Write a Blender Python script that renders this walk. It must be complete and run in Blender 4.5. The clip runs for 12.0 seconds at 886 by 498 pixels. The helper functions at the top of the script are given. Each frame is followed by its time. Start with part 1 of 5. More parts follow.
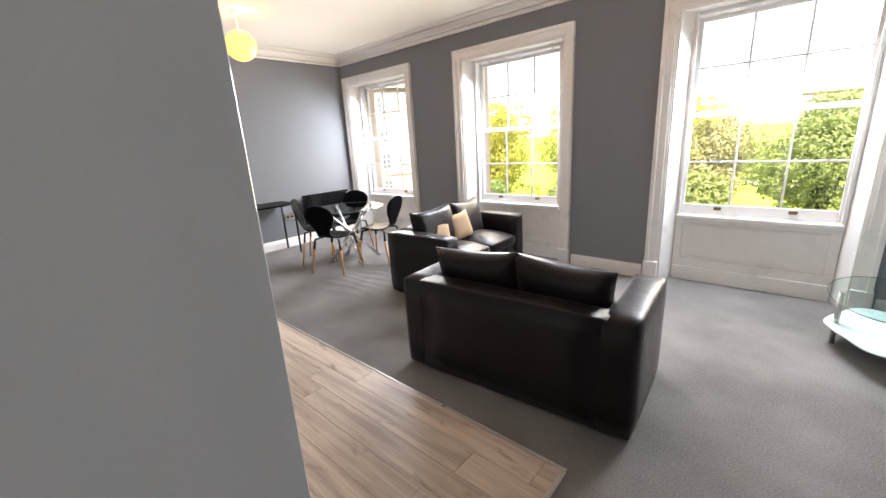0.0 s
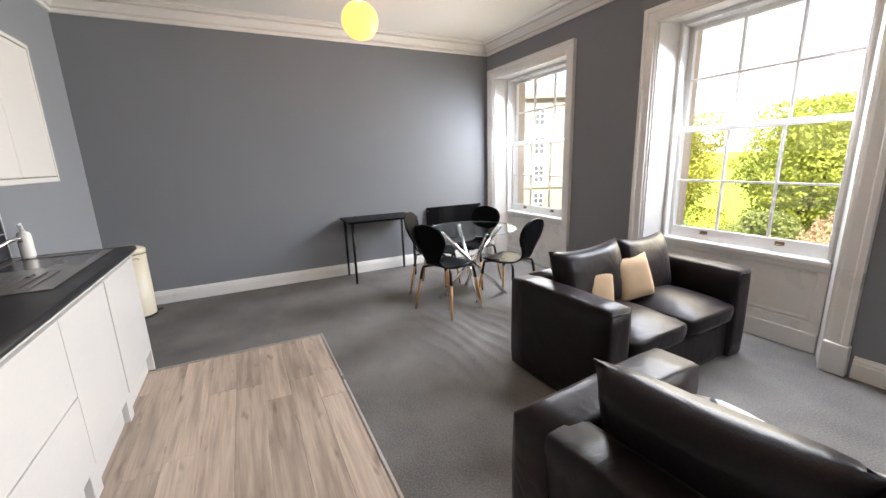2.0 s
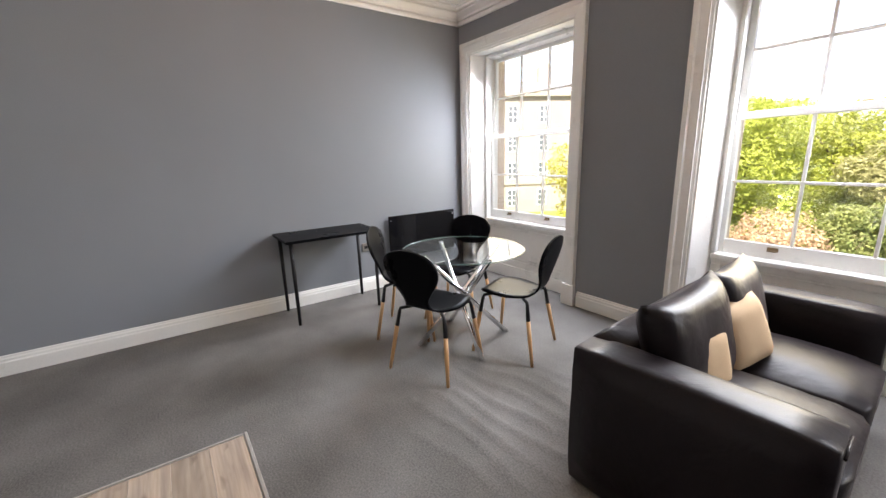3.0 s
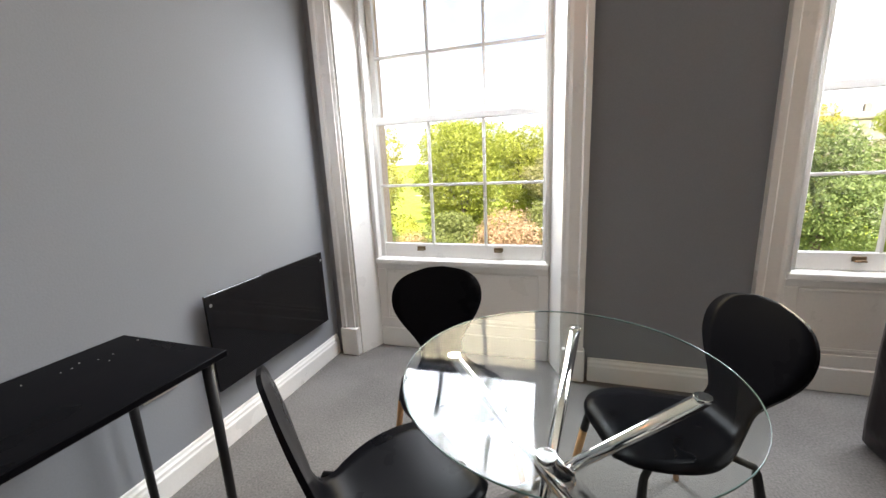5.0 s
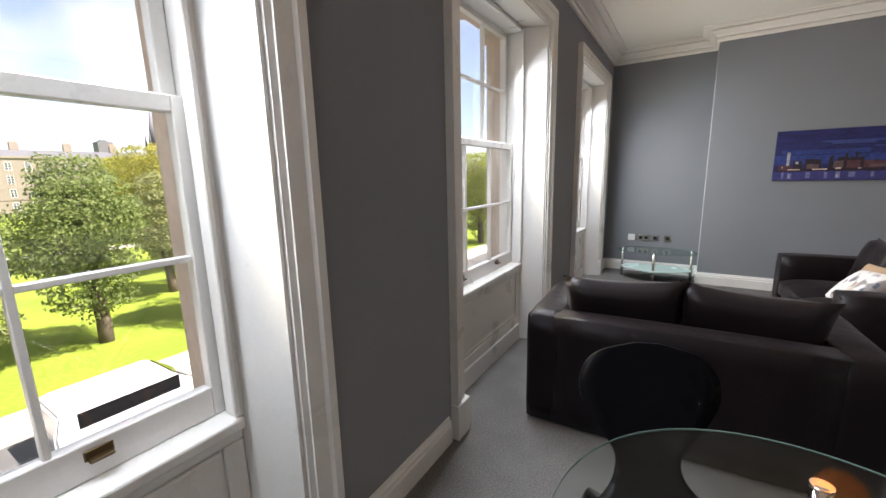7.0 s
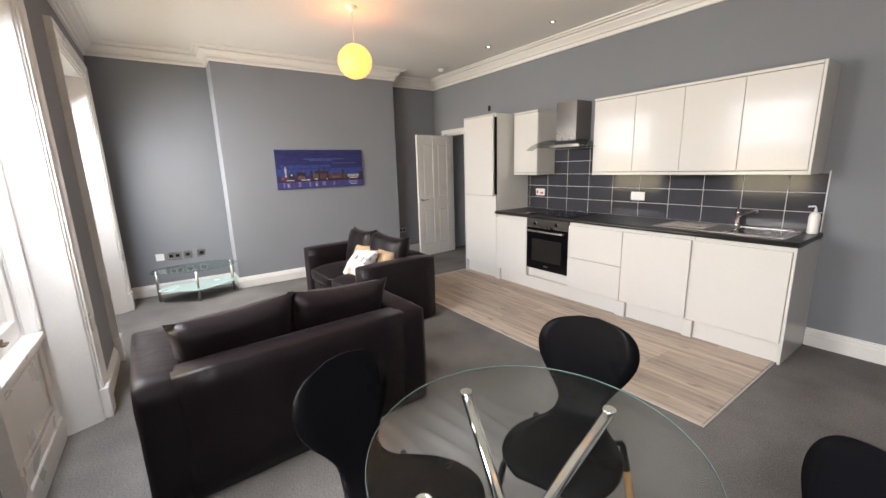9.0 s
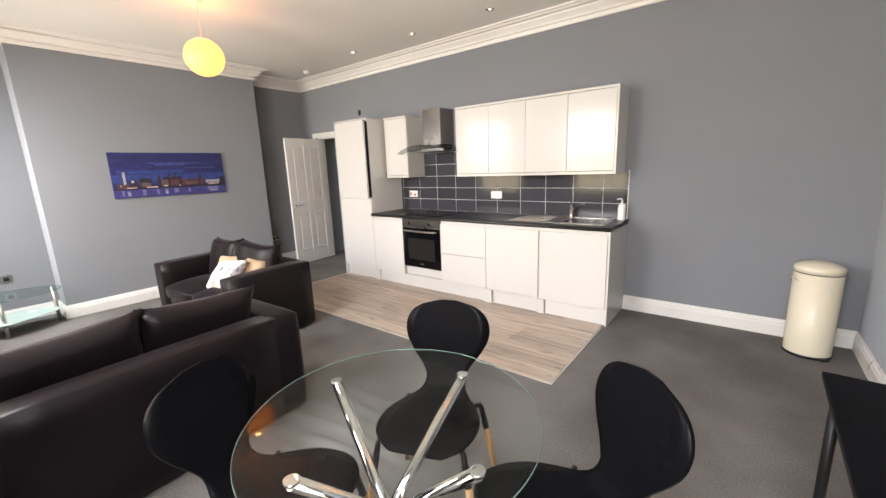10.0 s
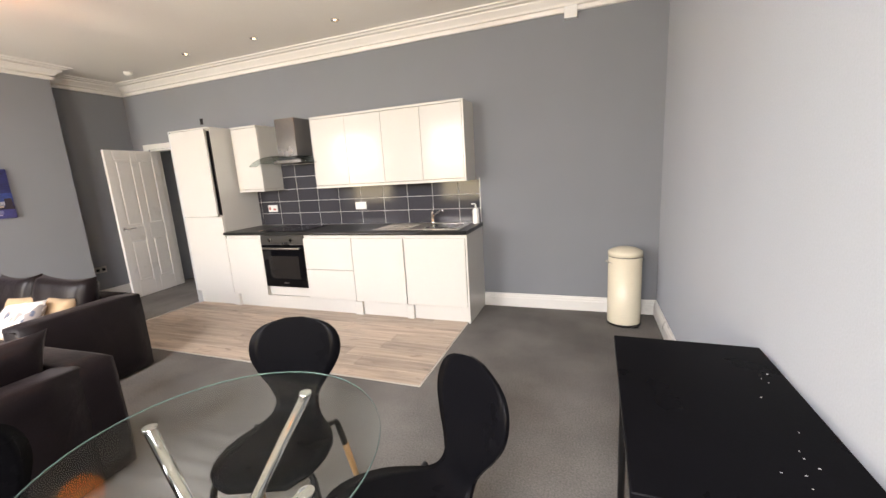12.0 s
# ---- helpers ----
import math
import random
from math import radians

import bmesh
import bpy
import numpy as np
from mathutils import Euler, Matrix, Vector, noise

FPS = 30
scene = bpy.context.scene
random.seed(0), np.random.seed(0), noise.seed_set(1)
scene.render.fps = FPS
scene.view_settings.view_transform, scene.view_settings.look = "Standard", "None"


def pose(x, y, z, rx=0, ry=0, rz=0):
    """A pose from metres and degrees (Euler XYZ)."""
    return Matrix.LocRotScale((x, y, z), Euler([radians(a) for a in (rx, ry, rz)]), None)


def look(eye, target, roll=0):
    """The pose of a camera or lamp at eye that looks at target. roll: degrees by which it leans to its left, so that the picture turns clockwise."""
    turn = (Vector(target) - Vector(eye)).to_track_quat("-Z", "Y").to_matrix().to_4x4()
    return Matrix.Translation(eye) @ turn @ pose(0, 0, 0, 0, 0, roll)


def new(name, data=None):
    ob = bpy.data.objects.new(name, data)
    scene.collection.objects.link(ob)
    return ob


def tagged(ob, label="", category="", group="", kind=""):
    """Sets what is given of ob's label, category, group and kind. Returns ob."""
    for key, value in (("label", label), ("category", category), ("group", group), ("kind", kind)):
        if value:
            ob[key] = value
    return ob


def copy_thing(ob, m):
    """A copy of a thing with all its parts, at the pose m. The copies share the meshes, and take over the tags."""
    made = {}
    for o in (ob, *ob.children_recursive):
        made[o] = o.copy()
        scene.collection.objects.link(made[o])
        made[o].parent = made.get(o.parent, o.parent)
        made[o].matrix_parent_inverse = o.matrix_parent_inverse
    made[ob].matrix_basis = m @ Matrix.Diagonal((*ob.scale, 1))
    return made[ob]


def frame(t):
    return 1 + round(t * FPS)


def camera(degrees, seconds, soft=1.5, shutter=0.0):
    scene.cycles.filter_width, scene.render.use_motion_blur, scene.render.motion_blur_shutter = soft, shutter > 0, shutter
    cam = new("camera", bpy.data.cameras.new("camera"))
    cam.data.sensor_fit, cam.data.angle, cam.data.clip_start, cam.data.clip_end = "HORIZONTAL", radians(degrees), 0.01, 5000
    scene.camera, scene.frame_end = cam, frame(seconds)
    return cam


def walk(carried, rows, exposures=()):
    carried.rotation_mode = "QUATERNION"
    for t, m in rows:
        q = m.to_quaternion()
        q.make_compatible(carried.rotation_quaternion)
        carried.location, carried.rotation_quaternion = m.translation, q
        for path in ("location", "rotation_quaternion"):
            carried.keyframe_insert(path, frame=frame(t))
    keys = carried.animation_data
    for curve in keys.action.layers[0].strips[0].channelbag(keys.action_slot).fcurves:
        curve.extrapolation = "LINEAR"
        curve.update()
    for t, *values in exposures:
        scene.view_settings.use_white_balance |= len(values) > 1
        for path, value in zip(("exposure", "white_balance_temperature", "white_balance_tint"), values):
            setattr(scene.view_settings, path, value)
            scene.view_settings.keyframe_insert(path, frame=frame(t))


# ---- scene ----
cam = camera(97.2, 12.0)
PATH = [
    (0, (5.909, 0.333, 1.496), (4.616, 1.762, 0.963), -3.4),
    (0.5, (5.738, 0.654, 1.476), (4.151, 1.765, 0.979), -3.8),
    (1, (5.604, 0.88, 1.441), (3.857, 1.723, 0.952), -3.2),
    (1.5, (5.317, 1.094, 1.434), (3.562, 1.937, 0.978), -2.4),
    (2, (4.922, 1.314, 1.408), (3.179, 2.188, 0.963), -1.9),
    (2.5, (4.383, 1.526, 1.396), (2.695, 2.492, 0.927), -1.6),
    (3, (3.766, 1.591, 1.386), (2.178, 2.716, 0.925), -1.7),
    (4.8, (1.768, 2.168, 1.294), (0.954, 3.948, 0.887), -2.4),
    (5, (1.567, 2.291, 1.307), (0.961, 4.147, 0.874), -2.6),
    (5.5, (1.158, 2.599, 1.337), (1.159, 4.556, 0.921), -2.5),
    (6, (0.92, 2.997, 1.358), (1.555, 4.851, 0.95), -1.9),
    (6.5, (0.777, 3.315, 1.354), (1.985, 4.866, 0.988), -1.7),
    (7, (0.862, 3.588, 1.382), (2.528, 4.629, 1.013), -1.3),
    (7.5, (0.998, 3.826, 1.431), (2.94, 4.153, 1.081), -1.6),
    (9.3, (0.88, 4.072, 1.482), (2.366, 2.801, 1.064), -1.8),
    (9.5, (0.841, 4.084, 1.482), (2.252, 2.73, 1.064), -2.0),
    (10, (0.768, 4.074, 1.467), (1.974, 2.532, 1.058), -2.1),
    (10.5, (0.701, 4.065, 1.472), (1.711, 2.39, 1.059), -2.7),
    (11, (0.652, 4.061, 1.452), (1.486, 2.29, 1.042), -2.9),
    (11.5, (0.601, 4.05, 1.45), (1.332, 2.233, 1.044), -3.3),
    (12, (0.613, 3.992, 1.442), (1.308, 2.156, 1.061), -3.5),
]
walk(cam, [(t, look(eye, target, roll)) for t, eye, target, roll in PATH],
     exposures=[(0.0, 3.15, 6750, 18), (1.0, 2.8, 6600, 16), (3.0, 2.8, 6750, 18), (5.0, 2.6, 6900, 16), (5.5, 2.35, 6950, 17), (6.5, 2.0, 6800, 15), (7.0, 2.0, 6750, 16), (7.5, 2.05, 6950, 17), (9.5, 2.8, 7100, 19), (10.5, 2.95, 7250, 20), (12.0, 3.0, 7400, 20)])

# ---- world, sun, window light ----
SUN_EL, SUN_AZ = radians(52), radians(150)
world = bpy.data.worlds.new("sky")
scene.world = world
world.use_nodes = True
wn = world.node_tree.nodes
sky = wn.new("ShaderNodeTexSky")
sky.sky_type, sky.sun_disc = "NISHITA", False
sky.sun_elevation, sky.sun_rotation = SUN_EL, SUN_AZ
sky.air_density, sky.dust_density, sky.altitude = 1.0, 0.4, 1200
clouds = wn.new("ShaderNodeTexNoise")
clouds.inputs["Scale"].default_value, clouds.inputs["Detail"].default_value = 3.2, 7
cover = wn.new("ShaderNodeMapRange")
cover.inputs[1].default_value, cover.inputs[2].default_value, cover.inputs[4].default_value = 0.44, 0.64, 0.9
cover.inputs[3].default_value = 0.2
mixed = wn.new("ShaderNodeMix")
mixed.data_type = "RGBA"
mixed.inputs[7].default_value = (6.5, 6.8, 7.2, 1)
world.node_tree.links.new(clouds.outputs[0], cover.inputs[0])
world.node_tree.links.new(cover.outputs[0], mixed.inputs[0])
world.node_tree.links.new(sky.outputs[0], mixed.inputs[6])
world.node_tree.links.new(mixed.outputs[2], wn["Background"].inputs[0])
wn["Background"].inputs[1].default_value = 0.06
sun = new("sun", bpy.data.lights.new("sun", "SUN"))
sun.data.energy, sun.data.angle, sun.data.color = 5.0, radians(0.6), (1.0, 0.95, 0.86)
sun_dir = Vector((math.sin(SUN_AZ) * math.cos(SUN_EL), math.cos(SUN_AZ) * math.cos(SUN_EL), math.sin(SUN_EL)))
sun.matrix_world = look(sun_dir * 50, (0, 0, 0))
WINDOWS = (0.867, 3.265, 5.685)
# each opening: light off the sky falls inwards and down, light off the lawn and trees rises
for wx in WINDOWS:
    for lz, tall, aim, power, tint, fan in ((1.20, 0.70, 0.2, 3.4, (1.0, 0.91, 0.62), 156), (1.83, 0.38, -0.82, 5.8, (0.80, 0.90, 1.0), 156), (2.22, 0.34, -0.82, 5.4, (0.80, 0.90, 1.0), 156)):
        for dx in (-0.35, 0.0, 0.35):
            lamp = new("window_daylight", bpy.data.lights.new("window_daylight", "AREA"))
            lamp.data.shape, lamp.data.size, lamp.data.size_y = "RECTANGLE", 0.325, tall
            lamp.data.energy, lamp.data.color, lamp.data.spread = power / 3, tint, radians(fan)
            lamp.matrix_world = look((wx + dx, 4.70, lz), (wx + dx, 3.70, lz + aim))


# ---- materials ----
def ramp(nt, fac, stops):
    r = nt.nodes.new("ShaderNodeValToRGB")
    els = r.color_ramp.elements
    while len(els) < len(stops):
        els.new(0.5)
    for e, (p, c) in zip(els, stops):
        e.position, e.color = p, (*c, 1)
    nt.links.new(fac, r.inputs[0])
    return r.outputs[0]


def mat(name, col, rough=0.5, metal=0.0, vary=0.12, scale=3.0, grain=60.0, bump=0.1, stretch=(1, 1, 1),
        coat=0.0, spec=0.5, random_amount=0.0, rough_vary=0.1, span=(0.3, 0.7), wrinkle=0.0, fine_part=0.5):
    """A painted or plain surface: broad blotches, fine grain, relief and uneven gloss."""
    m = bpy.data.materials.new(name)
    m.use_nodes = True
    nt = m.node_tree
    p = nt.nodes["Principled BSDF"]
    tc = nt.nodes.new("ShaderNodeTexCoord")
    mp = nt.nodes.new("ShaderNodeMapping")
    mp.inputs["Scale"].default_value = stretch
    nt.links.new(tc.outputs["Object"], mp.inputs[0])
    broad = nt.nodes.new("ShaderNodeTexNoise")
    broad.inputs["Scale"].default_value, broad.inputs["Detail"].default_value = scale, 4
    fine = nt.nodes.new("ShaderNodeTexNoise")
    fine.inputs["Scale"].default_value, fine.inputs["Detail"].default_value = grain, 3
    nt.links.new(mp.outputs[0], broad.inputs[0])
    nt.links.new(mp.outputs[0], fine.inputs[0])
    mix = nt.nodes.new("ShaderNodeMath")
    mix.operation = "MULTIPLY_ADD"
    mix.inputs[1].default_value = fine_part
    nt.links.new(fine.outputs[0], mix.inputs[0])
    half = nt.nodes.new("ShaderNodeMath")
    half.operation = "MULTIPLY"
    half.inputs[1].default_value = 1 - fine_part
    nt.links.new(broad.outputs[0], half.inputs[0])
    nt.links.new(half.outputs[0], mix.inputs[2])
    lo = tuple(c * (1 - vary) for c in col)
    hi = tuple(min(1, c * (1 + vary)) for c in col)
    out = ramp(nt, mix.outputs[0], ((span[0], lo), (span[1], hi)))
    if random_amount:
        info = nt.nodes.new("ShaderNodeObjectInfo")
        hsv = nt.nodes.new("ShaderNodeHueSaturation")
        val = nt.nodes.new("ShaderNodeMapRange")
        val.inputs[3].default_value, val.inputs[4].default_value = 1 - random_amount, 1 + random_amount
        nt.links.new(info.outputs["Random"], val.inputs[0])
        nt.links.new(val.outputs[0], hsv.inputs["Value"])
        nt.links.new(out, hsv.inputs["Color"])
        out = hsv.outputs[0]
    nt.links.new(out, p.inputs["Base Color"])
    rr = nt.nodes.new("ShaderNodeMapRange")
    rr.inputs[3].default_value, rr.inputs[4].default_value = max(0.02, rough - rough_vary), min(1, rough + rough_vary)
    nt.links.new(broad.outputs[0], rr.inputs[0])
    nt.links.new(rr.outputs[0], p.inputs["Roughness"])
    p.inputs["Metallic"].default_value = metal
    p.inputs["Specular IOR Level"].default_value = spec
    p.inputs["Coat Weight"].default_value = coat
    p.inputs["Coat Roughness"].default_value = 0.06
    if bump:
        b = nt.nodes.new("ShaderNodeBump")
        b.inputs["Strength"].default_value, b.inputs["Distance"].default_value = bump, 0.004
        nt.links.new(fine.outputs[0], b.inputs["Height"])
        if wrinkle:
            wv = nt.nodes.new("ShaderNodeTexNoise")
            wv.inputs["Scale"].default_value, wv.inputs["Detail"].default_value, wv.inputs["Distortion"].default_value = 7.0, 2, 1.2
            nt.links.new(mp.outputs[0], wv.inputs[0])
            b2 = nt.nodes.new("ShaderNodeBump")
            b2.inputs["Strength"].default_value, b2.inputs["Distance"].default_value = wrinkle, 0.03
            nt.links.new(wv.outputs[0], b2.inputs["Height"])
            nt.links.new(b2.outputs[0], b.inputs["Normal"])
        nt.links.new(b.outputs[0], p.inputs["Normal"])
    return m


def oak():
    """Pale oak boards: long grain, grey-brown streaks and dark knots, shifted from board to board."""
    m = bpy.data.materials.new("oak_laminate")
    m.use_nodes = True
    nt = m.node_tree
    p = nt.nodes["Principled BSDF"]
    tc, info = nt.nodes.new("ShaderNodeTexCoord"), nt.nodes.new("ShaderNodeObjectInfo")
    sc = nt.nodes.new("ShaderNodeVectorMath")
    sc.operation = "MULTIPLY_ADD"
    cmb = nt.nodes.new("ShaderNodeCombineXYZ")
    sh = nt.nodes.new("ShaderNodeMath")
    sh.operation = "MULTIPLY"
    sh.inputs[1].default_value = 60.0
    nt.links.new(info.outputs["Random"], sh.inputs[0])
    for k in range(3):
        nt.links.new(sh.outputs[0], cmb.inputs[k])
    sc.inputs[1].default_value = (1, 1, 1)
    nt.links.new(tc.outputs["Object"], sc.inputs[0])
    nt.links.new(cmb.outputs[0], sc.inputs[2])

    def layer(stretch, scale, detail, distort):
        mp = nt.nodes.new("ShaderNodeMapping")
        mp.inputs["Scale"].default_value = stretch
        nt.links.new(sc.outputs[0], mp.inputs[0])
        n = nt.nodes.new("ShaderNodeTexNoise")
        n.inputs["Scale"].default_value, n.inputs["Detail"].default_value, n.inputs["Distortion"].default_value = scale, detail, distort
        nt.links.new(mp.outputs[0], n.inputs[0])
        return n.outputs[0]

    def blend(fac, a, c):
        mx = nt.nodes.new("ShaderNodeMix")
        mx.data_type = "RGBA"
        nt.links.new(fac, mx.inputs[0])
        nt.links.new(a, mx.inputs[6])
        mx.inputs[7].default_value = (*c, 1)
        return mx.outputs[2]

    grain = layer((0.7, 14, 1), 6.0, 5, 0.35)
    col = ramp(nt, grain, ((0.25, (0.40, 0.305, 0.235)), (0.5, (0.50, 0.40, 0.315)), (0.75, (0.56, 0.455, 0.37))))
    streak = ramp(nt, layer((0.8, 11, 1), 2.0, 3, 0.3), ((0.42, (0, 0, 0)), (0.68, (0.66, 0.66, 0.66))))
    col = blend(streak, col, (0.235, 0.185, 0.15))
    knots = ramp(nt, layer((2.6, 9.0, 1), 2.0, 2, 0.4), ((0.62, (0, 0, 0)), (0.76, (0.6, 0.6, 0.6))))
    col = blend(knots, col, (0.13, 0.09, 0.065))
    hsv = nt.nodes.new("ShaderNodeHueSaturation")
    mr = nt.nodes.new("ShaderNodeMapRange")
    mr.inputs[3].default_value, mr.inputs[4].default_value = 0.80, 1.12
    nt.links.new(info.outputs["Random"], mr.inputs[0])
    nt.links.new(mr.outputs[0], hsv.inputs["Value"])
    nt.links.new(col, hsv.inputs["Color"])
    nt.links.new(hsv.outputs[0], p.inputs["Base Color"])
    p.inputs["Roughness"].default_value = 0.42
    bp = nt.nodes.new("ShaderNodeBump")
    bp.inputs["Strength"].default_value, bp.inputs["Distance"].default_value = 0.08, 0.003
    nt.links.new(grain, bp.inputs["Height"])
    nt.links.new(bp.outputs[0], p.inputs["Normal"])
    return m


def printed():
    """White cotton with scattered grey-blue and sand blots."""
    m = mat("printed_fabric", (0.70, 0.67, 0.65), 0.9, vary=0.05, scale=9, grain=300, bump=0.4, spec=0.1)
    nt = m.node_tree
    p = nt.nodes["Principled BSDF"]
    col = p.inputs["Base Color"].links[0].from_socket
    tc = nt.nodes.new("ShaderNodeTexCoord")
    for scale, c, lo, hi in ((11.0, (0.28, 0.25, 0.25), 0.55, 0.61), (17.0, (0.10, 0.12, 0.17), 0.62, 0.67), (8.0, (0.55, 0.42, 0.32), 0.60, 0.72)):
        n = nt.nodes.new("ShaderNodeTexNoise")
        n.inputs["Scale"].default_value, n.inputs["Detail"].default_value = scale, 1
        nt.links.new(tc.outputs["Object"], n.inputs[0])
        mr = nt.nodes.new("ShaderNodeMapRange")
        mr.inputs[1].default_value, mr.inputs[2].default_value = lo, hi
        nt.links.new(n.outputs[0], mr.inputs[0])
        mx = nt.nodes.new("ShaderNodeMix")
        mx.data_type = "RGBA"
        nt.links.new(mr.outputs[0], mx.inputs[0])
        nt.links.new(col, mx.inputs[6])
        mx.inputs[7].default_value = (*c, 1)
        col = mx.outputs[2]
    nt.links.new(col, p.inputs["Base Color"])
    return m


def glow(name, col, strength):
    m = bpy.data.materials.new(name)
    m.use_nodes = True
    p = m.node_tree.nodes["Principled BSDF"]
    p.inputs["Base Color"].default_value = (*col, 1)
    p.inputs["Emission Color"].default_value = (*col, 1)
    p.inputs["Emission Strength"].default_value = strength
    return m


def glass(name, col=(1, 1, 1), rough=0.0, gloss=0.045):
    """Clear glass; the thin kind lets light straight through and mirrors at its face."""
    m = bpy.data.materials.new(name)
    m.use_nodes = True
    nt = m.node_tree
    nt.nodes.remove(nt.nodes["Principled BSDF"])
    out = nt.nodes["Material Output"]
    tr = nt.nodes.new("ShaderNodeBsdfTransparent")
    tr.inputs[0].default_value = (*col, 1)
    gl = nt.nodes.new("ShaderNodeBsdfGlossy")
    gl.inputs["Roughness"].default_value = rough
    lw = nt.nodes.new("ShaderNodeLayerWeight")
    pw = nt.nodes.new("ShaderNodeMath")
    pw.operation = "POWER"
    pw.inputs[1].default_value = 5.0
    fr = nt.nodes.new("ShaderNodeMath")
    fr.operation = "MULTIPLY_ADD"
    fr.inputs[1].default_value, fr.inputs[2].default_value = 0.93 * min(1, gloss / 0.045), gloss
    nt.links.new(lw.outputs["Facing"], pw.inputs[0])
    nt.links.new(pw.outputs[0], fr.inputs[0])
    mx = nt.nodes.new("ShaderNodeMixShader")
    nt.links.new(fr.outputs[0], mx.inputs[0])
    nt.links.new(tr.outputs[0], mx.inputs[1])
    nt.links.new(gl.outputs[0], mx.inputs[2])
    nt.links.new(mx.outputs[0], out.inputs[0])
    return m


M_WALL = mat("grey_wall_paint", (0.25, 0.262, 0.285), 0.8, vary=0.05, scale=1.5, grain=140, bump=0.12, spec=0.10)
M_WALL.node_tree.nodes["Principled BSDF"].inputs["Diffuse Roughness"].default_value = 1.0
M_CEIL = mat("white_ceiling_paint", (0.78, 0.76, 0.73), 0.8, vary=0.03, scale=1.2, grain=90, bump=0.08)
M_TRIM = mat("white_gloss_paint", (0.74, 0.73, 0.70), 0.3, vary=0.04, scale=4, grain=80, bump=0.06)
M_CARPET = mat("grey_carpet", (0.156, 0.148, 0.140), 0.95, vary=0.32, scale=1.9, grain=110, bump=0.6, spec=0.06, span=(0.36, 0.64), fine_part=0.5)
M_OAK = oak()
M_UNIT = mat("white_gloss_unit", (0.60, 0.59, 0.56), 0.14, vary=0.02, bump=0.0, coat=0.03, rough_vary=0.04, spec=0.18)
M_PANEL = mat("pale_end_panel", (0.53, 0.55, 0.565), 0.12, vary=0.03, scale=1.5, grain=140, bump=0.0, rough_vary=0.03, spec=0.35)
M_WORKTOP = mat("black_worktop", (0.02, 0.02, 0.021), 0.35, vary=0.4, grain=300, bump=0.1)
M_TILE = mat("charcoal_tile", (0.05, 0.05, 0.06), 0.10, vary=0.1, bump=0.02, random_amount=0.15, rough_vary=0.04, spec=0.22)
M_GROUT = mat("white_grout", (0.62, 0.61, 0.6), 0.8, vary=0.1, grain=200, bump=0.2)
M_STEEL = mat("brushed_steel", (0.52, 0.49, 0.46), 0.3, 1.0, vary=0.04, grain=90, bump=0.01, stretch=(1, 1, 1))
M_CHROME = mat("chrome", (0.82, 0.82, 0.83), 0.08, 1.0, vary=0.02, bump=0.0, rough_vary=0.03)
M_BLACKGLASS = mat("black_glass", (0.004, 0.004, 0.005), 0.06, vary=0.05, bump=0.0, rough_vary=0.02, spec=0.25)
M_LEATHER = mat("dark_brown_leather", (0.0085, 0.0060, 0.0072), 0.38, vary=0.4, scale=5, grain=190, bump=0.16, spec=0.16, wrinkle=0.15)
leather = M_LEATHER.node_tree.nodes["Principled BSDF"].inputs
leather["Sheen Weight"].default_value, leather["Sheen Roughness"].default_value = 0.05, 0.4
leather["Sheen Tint"].default_value = (1.0, 0.86, 0.88, 1)
M_CUSHION = mat("beige_fabric", (0.41, 0.295, 0.19), 0.9, vary=0.1, scale=9, grain=380, bump=0.5, spec=0.1)
M_BLACK = mat("black_lacquer", (0.0035, 0.0035, 0.0045), 0.30, vary=0.2, scale=6, grain=120, bump=0.02, spec=0.035)
M_BLACKMETAL = mat("black_metal", (0.010, 0.010, 0.011), 0.42, vary=0.2, bump=0.05, spec=0.25)
M_BEECH = mat("beech_wood", (0.45, 0.25, 0.11), 0.45, vary=0.2, grain=30, bump=0.04, stretch=(14, 14, 1.5))
M_CREAM = mat("cream_enamel", (0.74, 0.68, 0.53), 0.25, vary=0.03, bump=0.0)
M_BRASS = mat("worn_brass", (0.20, 0.145, 0.085), 0.4, 1.0, vary=0.2, bump=0.05)
M_STONE = mat("buff_sandstone", (0.50, 0.41, 0.32), 0.9, vary=0.2, scale=2, grain=40, bump=0.5)
M_WHITEPLASTIC = mat("white_plastic", (0.78, 0.78, 0.76), 0.35, vary=0.02, bump=0.0)
M_GLASS = glass("window_glass")
M_TABLEGLASS = glass("green_tinted_glass", (0.95, 0.975, 0.97), 0.0, 0.015)
M_GLASSEDGE = mat("glass_edge", (0.11, 0.17, 0.155), 0.1, vary=0.05, bump=0.0)
M_FROST = mat("frosted_glass", (0.56, 0.68, 0.655), 0.25, vary=0.04, bump=0.0)
M_LAMP = glow("amber_globe", (1.0, 0.32, 0.085), 0.42)
M_SPOT = glow("lit_bulb", (1.0, 0.80, 0.50), 0.9)


# ---- mesh helpers ----
def box(bm, x0, y0, z0, x1, y1, z1, bevel=0.0, seg=1):
    vs = bmesh.ops.create_cube(bm, size=1)["verts"]
    for v in vs:
        v.co = Vector(((x0 + x1) / 2 + v.co.x * (x1 - x0), (y0 + y1) / 2 + v.co.y * (y1 - y0), (z0 + z1) / 2 + v.co.z * (z1 - z0)))
    if bevel:
        es = list({e for v in vs for e in v.link_edges})
        bmesh.ops.bevel(bm, geom=es, offset=bevel, segments=seg, affect="EDGES", profile=0.5)
    return bm


